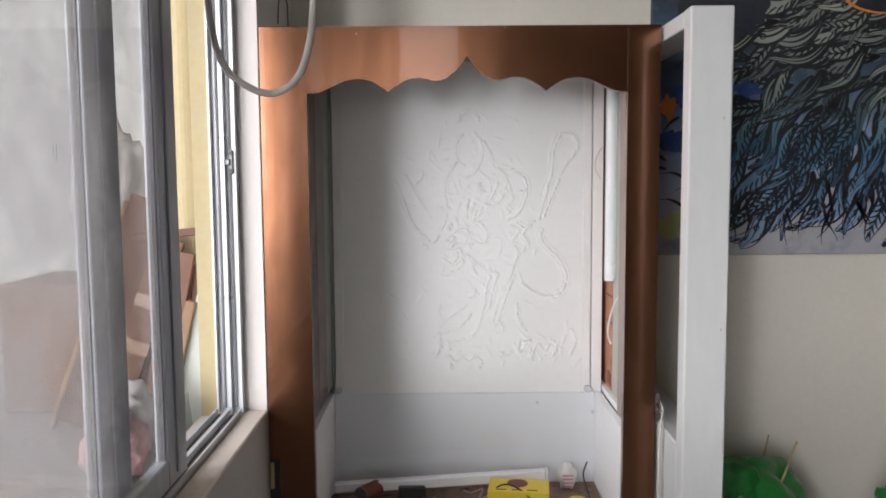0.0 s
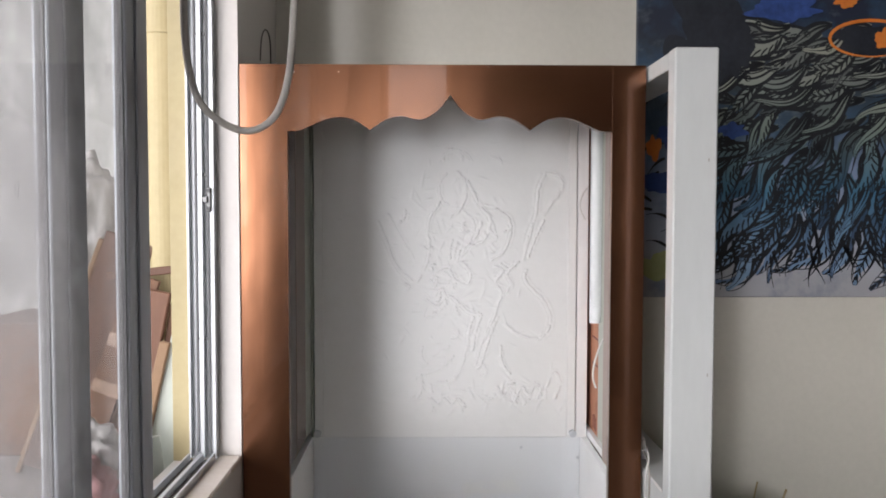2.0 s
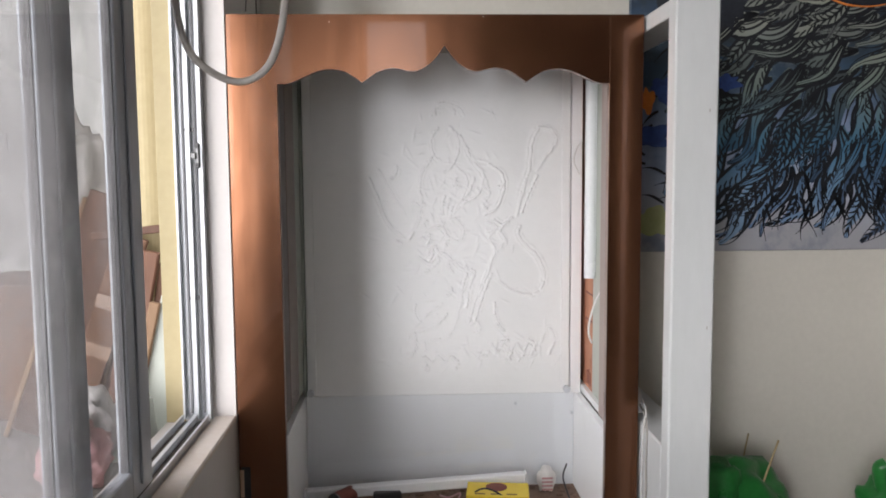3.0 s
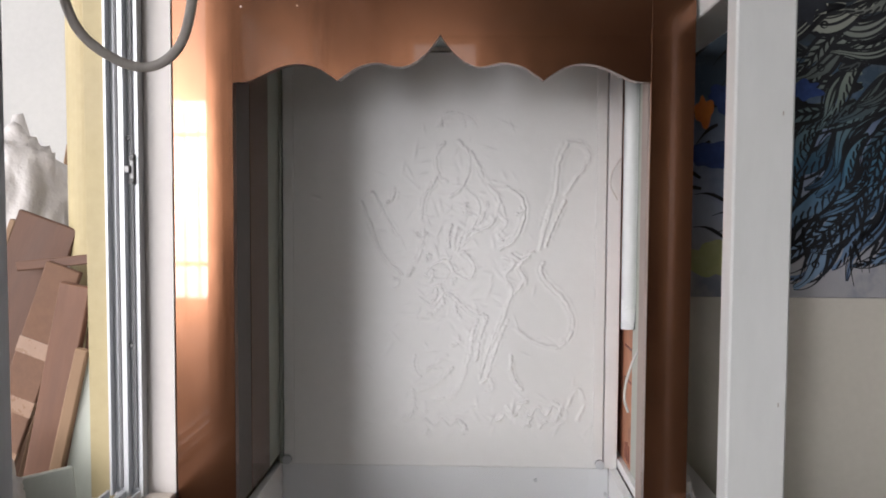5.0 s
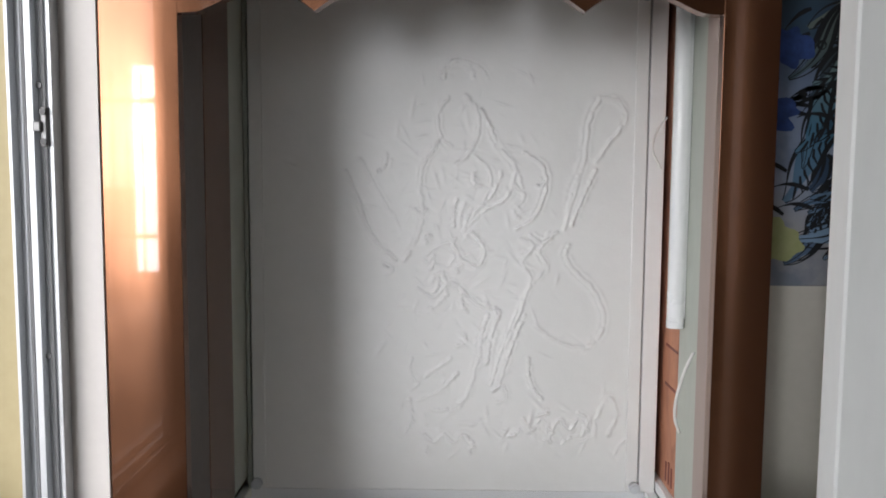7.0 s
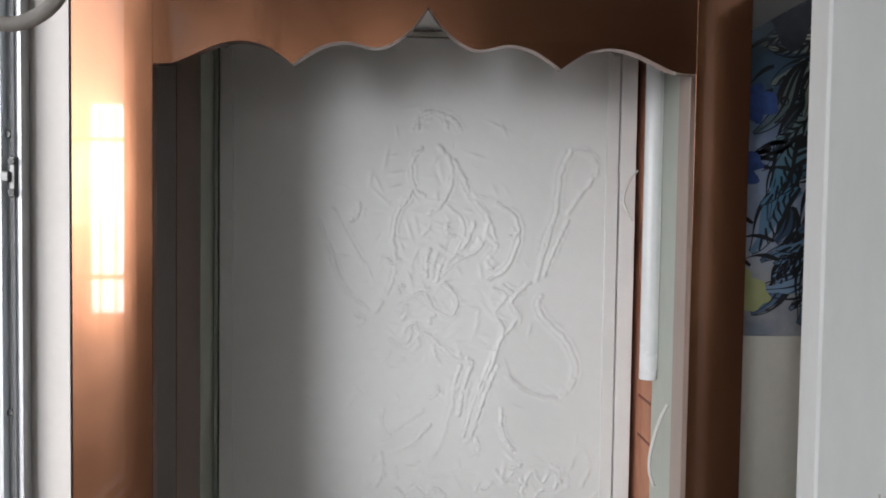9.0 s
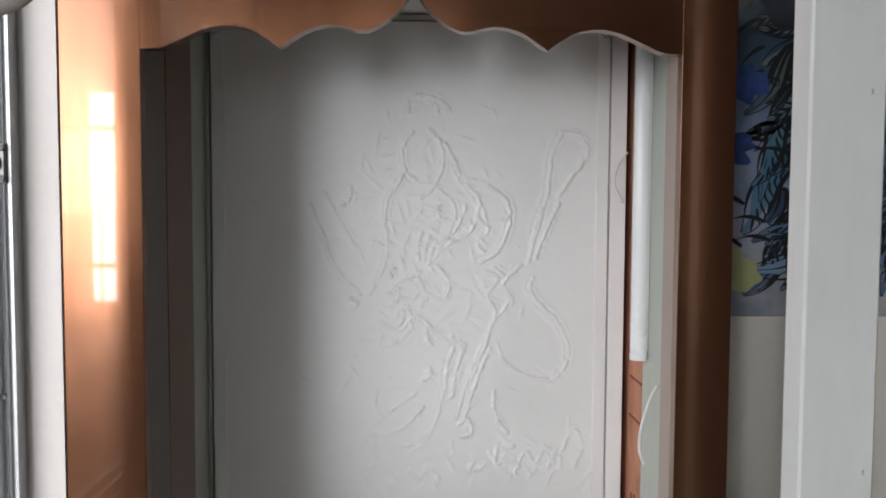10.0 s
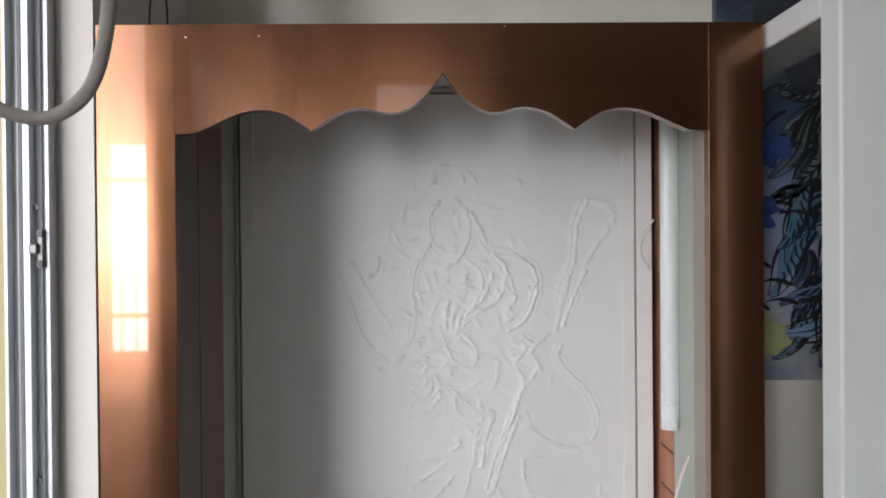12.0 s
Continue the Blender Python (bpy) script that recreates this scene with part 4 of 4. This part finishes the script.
blotch("paint_dab", 0.76, 2.02, 0.095, 0.10, M_NIGHT, 1, TOPL + 0.0001, "near-black rounded shape")
blotch("paint_dab", 0.73, 1.93, 0.075, 0.085, M_NIGHT, 2, TOPL + 0.0002, "near-black rounded shape")
blotch("paint_dab", 0.83, 1.96, 0.05, 0.08, M_NIGHT, 3, TOPL + 0.0004, "near-black rounded shape")
blotch("paint_dab", 1.20, 1.985, 0.105, 0.042, M_NIGHT, 4, TOPL + 0.0004, "dark oval dish shape")
blotch("paint_dab", 1.235, 1.985, 0.03, 0.028, M_ORANGE, 5, TOPL + 0.0009, "orange dab")
blotch("paint_dab", 1.13, 2.085, 0.035, 0.02, M_ORANGE, 6, TOPL + 0.0009, "orange dab")
blotch("paint_dab", 0.635, 1.60, 0.055, 0.028, M_BLUEPAINT, 7, TOPL + 0.0002, "deep blue dab")
blotch("paint_dab", 0.665, 1.72, 0.040, 0.035, M_BLUEPAINT, 8, TOPL + 0.0002, "deep blue dab")
blotch("paint_dab", 0.62, 1.69, 0.018, 0.030, M_ORANGE, 9, TOPL + 0.0005, "orange dab")
blotch("paint_dab", 0.64, 1.37, 0.060, 0.040, M_YELPAINT, 10, TOPL + 0.0001, "pale yellow dab")
blotch("paint_dab", 0.97, 2.06, 0.09, 0.03, M_BLUEPAINT, 13, TOPL + 0.0001, "deep blue dab")
blotch("paint_dab", 0.83, 1.74, 0.04, 0.022, M_BLUEPAINT, 14, TOPL + 0.0002, "deep blue dab")
rim = [(1.20 + 0.112 * math.cos(i * math.tau / 30), 1.985 + 0.048 * math.sin(i * math.tau / 30)) for i in range(31)]
strokes("dish_rim", M_ORANGE, "thin orange rim of the dish shape", [(rim, 0.007, 0.007, TOPL + 0.0008)])

# ---------------------------------------------------------------- clutter on the cabinet's inner floor
F = FLOORZ + 0.001
bt = thing("lamp_batten", "white plastic lamp batten lying across the dirty cabinet floor", "lamp", at=pose(-0.002, 2.075, F + 0.040, 0, -3.4, 0))
part("channel", slab(-0.275, 0.275, -0.013, 0.013, -0.013, 0.013, 0.003), M_TUBE, bt)
part("end_cap", slab(0.2752, 0.281, -0.014, 0.014, -0.014, 0.014, 0.002), M_TUBE, bt)
part("end_cap", slab(-0.281, -0.2752, -0.014, 0.014, -0.014, 0.014, 0.002), M_TUBE, bt)

yb = thing("yellow_carton", "open yellow cardboard box with a round hole in its lid", "carton", at=pose(0.195, 1.985, F, 0, 0, -7))
bm = slab(-0.075, 0.075, -0.045, 0.045, 0, 0.062, 0.002)
part("body", bm, M_YELLOW, yb)
part("hole", rod(bmesh.new(), (-0.004, 0.012, 0.0612), (-0.004, 0.012, 0.0632), 0.026, 28), M_RED, yb, "dark red-brown round opening")
part("label_spot", rod(bmesh.new(), (-0.052, -0.0448, 0.030), (-0.052, -0.0462, 0.030), 0.013, 20), M_WIREWHITE, yb, "pale round printed mark")
for i in range(3):
    part("print_bar", slab(-0.055 + i * 0.038, -0.030 + i * 0.038, -0.034, -0.028, 0.0615, 0.0626, 0), M_CARD, yb, "dark printed bar")
single("black_wire", hose([(0.12, 1.98, F + 0.045), (0.155, 1.965, F + 0.072), (0.19, 1.955, F + 0.066), (0.23, 1.93, F + 0.04), (0.285, 1.95, F + 0.01), (0.30, 2.0, F + 0.004),
                           (0.27, 2.04, F + 0.004)], 0.0022, 8), M_BLACK, "thin black wire trailing over the yellow box", "wire", smooth=True)
tr = thing("tape_roll", "yellow roll of tape lying on the cabinet floor", "tape", at=pose(0.345, 2.0, F))
bm = bmesh.new()
for r0, r1 in ((0.022, 0.014),):
    ring = [[bm.verts.new((r * math.cos(a * math.tau / 28), r * math.sin(a * math.tau / 28), z)) for a in range(28)] for r, z in ((r0, 0), (r0, 0.019), (r1, 0.019), (r1, 0))]
    for q in range(4):
        for a in range(28):
            bm.faces.new((ring[q][a], ring[q][(a + 1) % 28], ring[(q + 1) % 4][(a + 1) % 28], ring[(q + 1) % 4][a]))
part("roll", bm, M_YELLOW, tr)
part("core", rod(bmesh.new(), (0, 0, 0.002), (0, 0, 0.014), 0.0138, 20), M_WIREWHITE, tr, "pale core")
cloth = single("checked_packet", lump((0.022, 0.010, 0.036), 3, 0.4, 2.5, 3), M_WIREWHITE, "crumpled pink and white checked packet against the back glass", "packet", smooth=True,
               at=pose(0.335, 2.115, F))
for i in range(4):
    part("pink_band", slab(-0.013, 0.015, -0.0120, -0.0095, 0.008 + i * 0.010, 0.013 + i * 0.010, 0.0005), M_PINKSACK, cloth, "pink printed band")
single("black_device", slab(-0.035, 0.035, -0.02, 0.02, 0, 0.034, 0.004), M_BLACK, "small black plastic adapter lying in the dirt", "adapter", at=pose(-0.075, 2.065, F, 0, 0, 6))
can = thing("red_tin", "dull red tin lying on its side in the dirt", "tin")
part("body", rod(bmesh.new(), (-0.20, 2.03, F + 0.022), (-0.165, 2.075, F + 0.024), 0.021, 20), M_RED, can)
part("rim", rod(bmesh.new(), (-0.2035, 2.0255, F + 0.022), (-0.2005, 2.0295, F + 0.022), 0.0215, 20), M_STEEL, can)
pl = thing("pliers", "green and yellow handled pliers lying on the floor", "tool")
part("handle", hose([(0.03, 2.02, F + 0.008), (0.06, 2.0, F + 0.009), (0.10, 1.985, F + 0.008)], 0.007, 10), M_GREEN, pl, "green grip")
part("handle", hose([(-0.02, 2.03, F + 0.008), (0.02, 2.005, F + 0.008), (0.05, 1.985, F + 0.009)], 0.006, 10), M_YELLOW, pl, "yellow grip")
part("jaw", slab(-0.05, -0.018, 2.025, 2.04, F + 0.002, F + 0.010, 0.002), M_STEEL, pl)
kn = thing("yellow_cutter", "yellow plastic cutter lying near the cabinet's front", "tool", at=pose(0.055, 1.925, F, 0, 0, -3))
part("body", slab(-0.06, 0.06, -0.012, 0.012, 0, 0.014, 0.004), M_YELLOW, kn)
part("slot", slab(-0.035, 0.02, -0.004, 0.004, 0.0141, 0.0152, 0.0), M_BLACK, kn)
lid = single("round_tin", rod(bmesh.new(), (0, 0, 0), (0, 0, 0.03), 0.033, 28), M_BLACK, "dark round tin at the corner of the floor", "tin", at=pose(-0.225, 1.965, F))
part("lid", rod(bmesh.new(), (0, 0, 0.0302), (0, 0, 0.033), 0.031, 28), M_RED, lid, "dull red lid")
crng = random.Random(5)
bm = bmesh.new()
for _ in range(220):
    x, y = crng.uniform(LX + 0.015, RX - 0.015), crng.uniform(FRONT + 0.04, PANEL - 0.02)
    s = crng.uniform(0.002, 0.008)
    bmesh.ops.create_icosphere(bm, subdivisions=1, radius=s, matrix=Matrix.Translation((x, y, F + s * 0.3)) @ Matrix.Diagonal((crng.uniform(0.6, 2.2), crng.uniform(0.6, 1.6), 0.6, 1)))
single("debris", bm, M_DIRT, "dirt crumbs and dry scraps scattered over the floor", "debris", kind="stuff")
single("dry_scraps", hose([(0.06, 2.10, F + 0.003), (0.08, 2.06, F + 0.014), (0.11, 2.09, F + 0.012), (0.10, 2.04, F + 0.006), (0.13, 2.06, F + 0.010)], 0.0022, 6), M_PINKSACK,
       "dry reddish twigs of scrap on the floor", "scrap", smooth=True)
single("dark_cord", hose([(0.385, 2.10, F + 0.08), (0.372, 2.08, F + 0.05), (0.378, 2.02, F + 0.015), (0.365, 1.96, F + 0.004), (0.33, 1.93, F + 0.003)], 0.0022, 8), M_BLACK,
       "thin dark cord curling down the box side", "cord", smooth=True)

# ---------------------------------------------------------------- things beside the partition
bench = thing("low_bench", "plain wooden bench standing against the wall", "bench")
part("top", slab(0.62, 1.9, 1.88, 2.24, 0.46, 0.49, 0.003), M_PLANK, bench)
for x in (0.66, 1.86):
    for y in (1.91, 2.21):
        part("leg", slab(x - 0.02, x + 0.02, y - 0.02, y + 0.02, 0.0, 0.4595, 0.002), M_PLANK, bench)


sackbag = thing("green_bag", "open green plastic bag slumped on the bench", "bag", at=pose(0.79, 2.05, 0.491))
part("body", lump((0.165, 0.115, 0.150), 31, 0.22, 1.8), M_GREEN, sackbag, smooth=True)
part("fold", lump((0.10, 0.07, 0.135), 37, 0.3, 2.4), M_GREEN, sackbag, smooth=True).location = (-0.06, -0.05, 0.03)
ring = [(0.062 * math.cos(a * math.tau / 20), 0.040 * math.sin(a * math.tau / 20), 0.008 * math.sin(3 * a * math.tau / 20)) for a in range(21)]
mouth = part("mouth", hose(ring, 0.007, 8, 3), M_GREEN, sackbag, "crumpled green bag mouth", smooth=True)
mouth.matrix_basis = pose(0.055, -0.065, 0.195, 38, 10, 0)
inside = part("opening", rod(bmesh.new(), (0, 0, -0.03), (0, 0, 0.001), 0.045, 24, 0.055), M_BLACK, mouth, "dark opening of the bag")
inside.matrix_basis = Matrix.Diagonal((1.05, 0.68, 1, 1))
bag = thing("green_bag", "green plastic bag with a twisted neck on the bench", "bag", at=pose(1.235, 2.08, 0.491))
part("body", lump((0.085, 0.08, 0.11), 21, 0.3, 2.6), M_GREEN, bag, smooth=True)
part("neck", hose([(-0.02, -0.01, 0.16), (-0.035, -0.01, 0.21), (-0.045, -0.015, 0.25), (-0.03, -0.02, 0.262)], 0.02, 12), M_GREEN, bag, smooth=True)
part("flap", hose([(0.03, 0.0, 0.15), (0.03, -0.01, 0.20), (0.06, -0.01, 0.235)], 0.016, 10), M_GREEN, bag, smooth=True)
single("cane_stick", hose([(0.83, 1.99, 0.68), (0.865, 2.01, 0.75), (0.905, 2.03, 0.835)], 0.0028, 8), M_STICK, "thin dry cane stick standing in the green tub", "stick", group="cane sticks", smooth=True)
single("cane_stick", hose([(0.83, 2.10, 0.60), (0.865, 2.16, 0.70), (0.915, 2.235, 0.785)], 0.0024, 8), M_STICK, "thin dry cane stick leaning towards the wall", "stick", group="cane sticks", smooth=True)
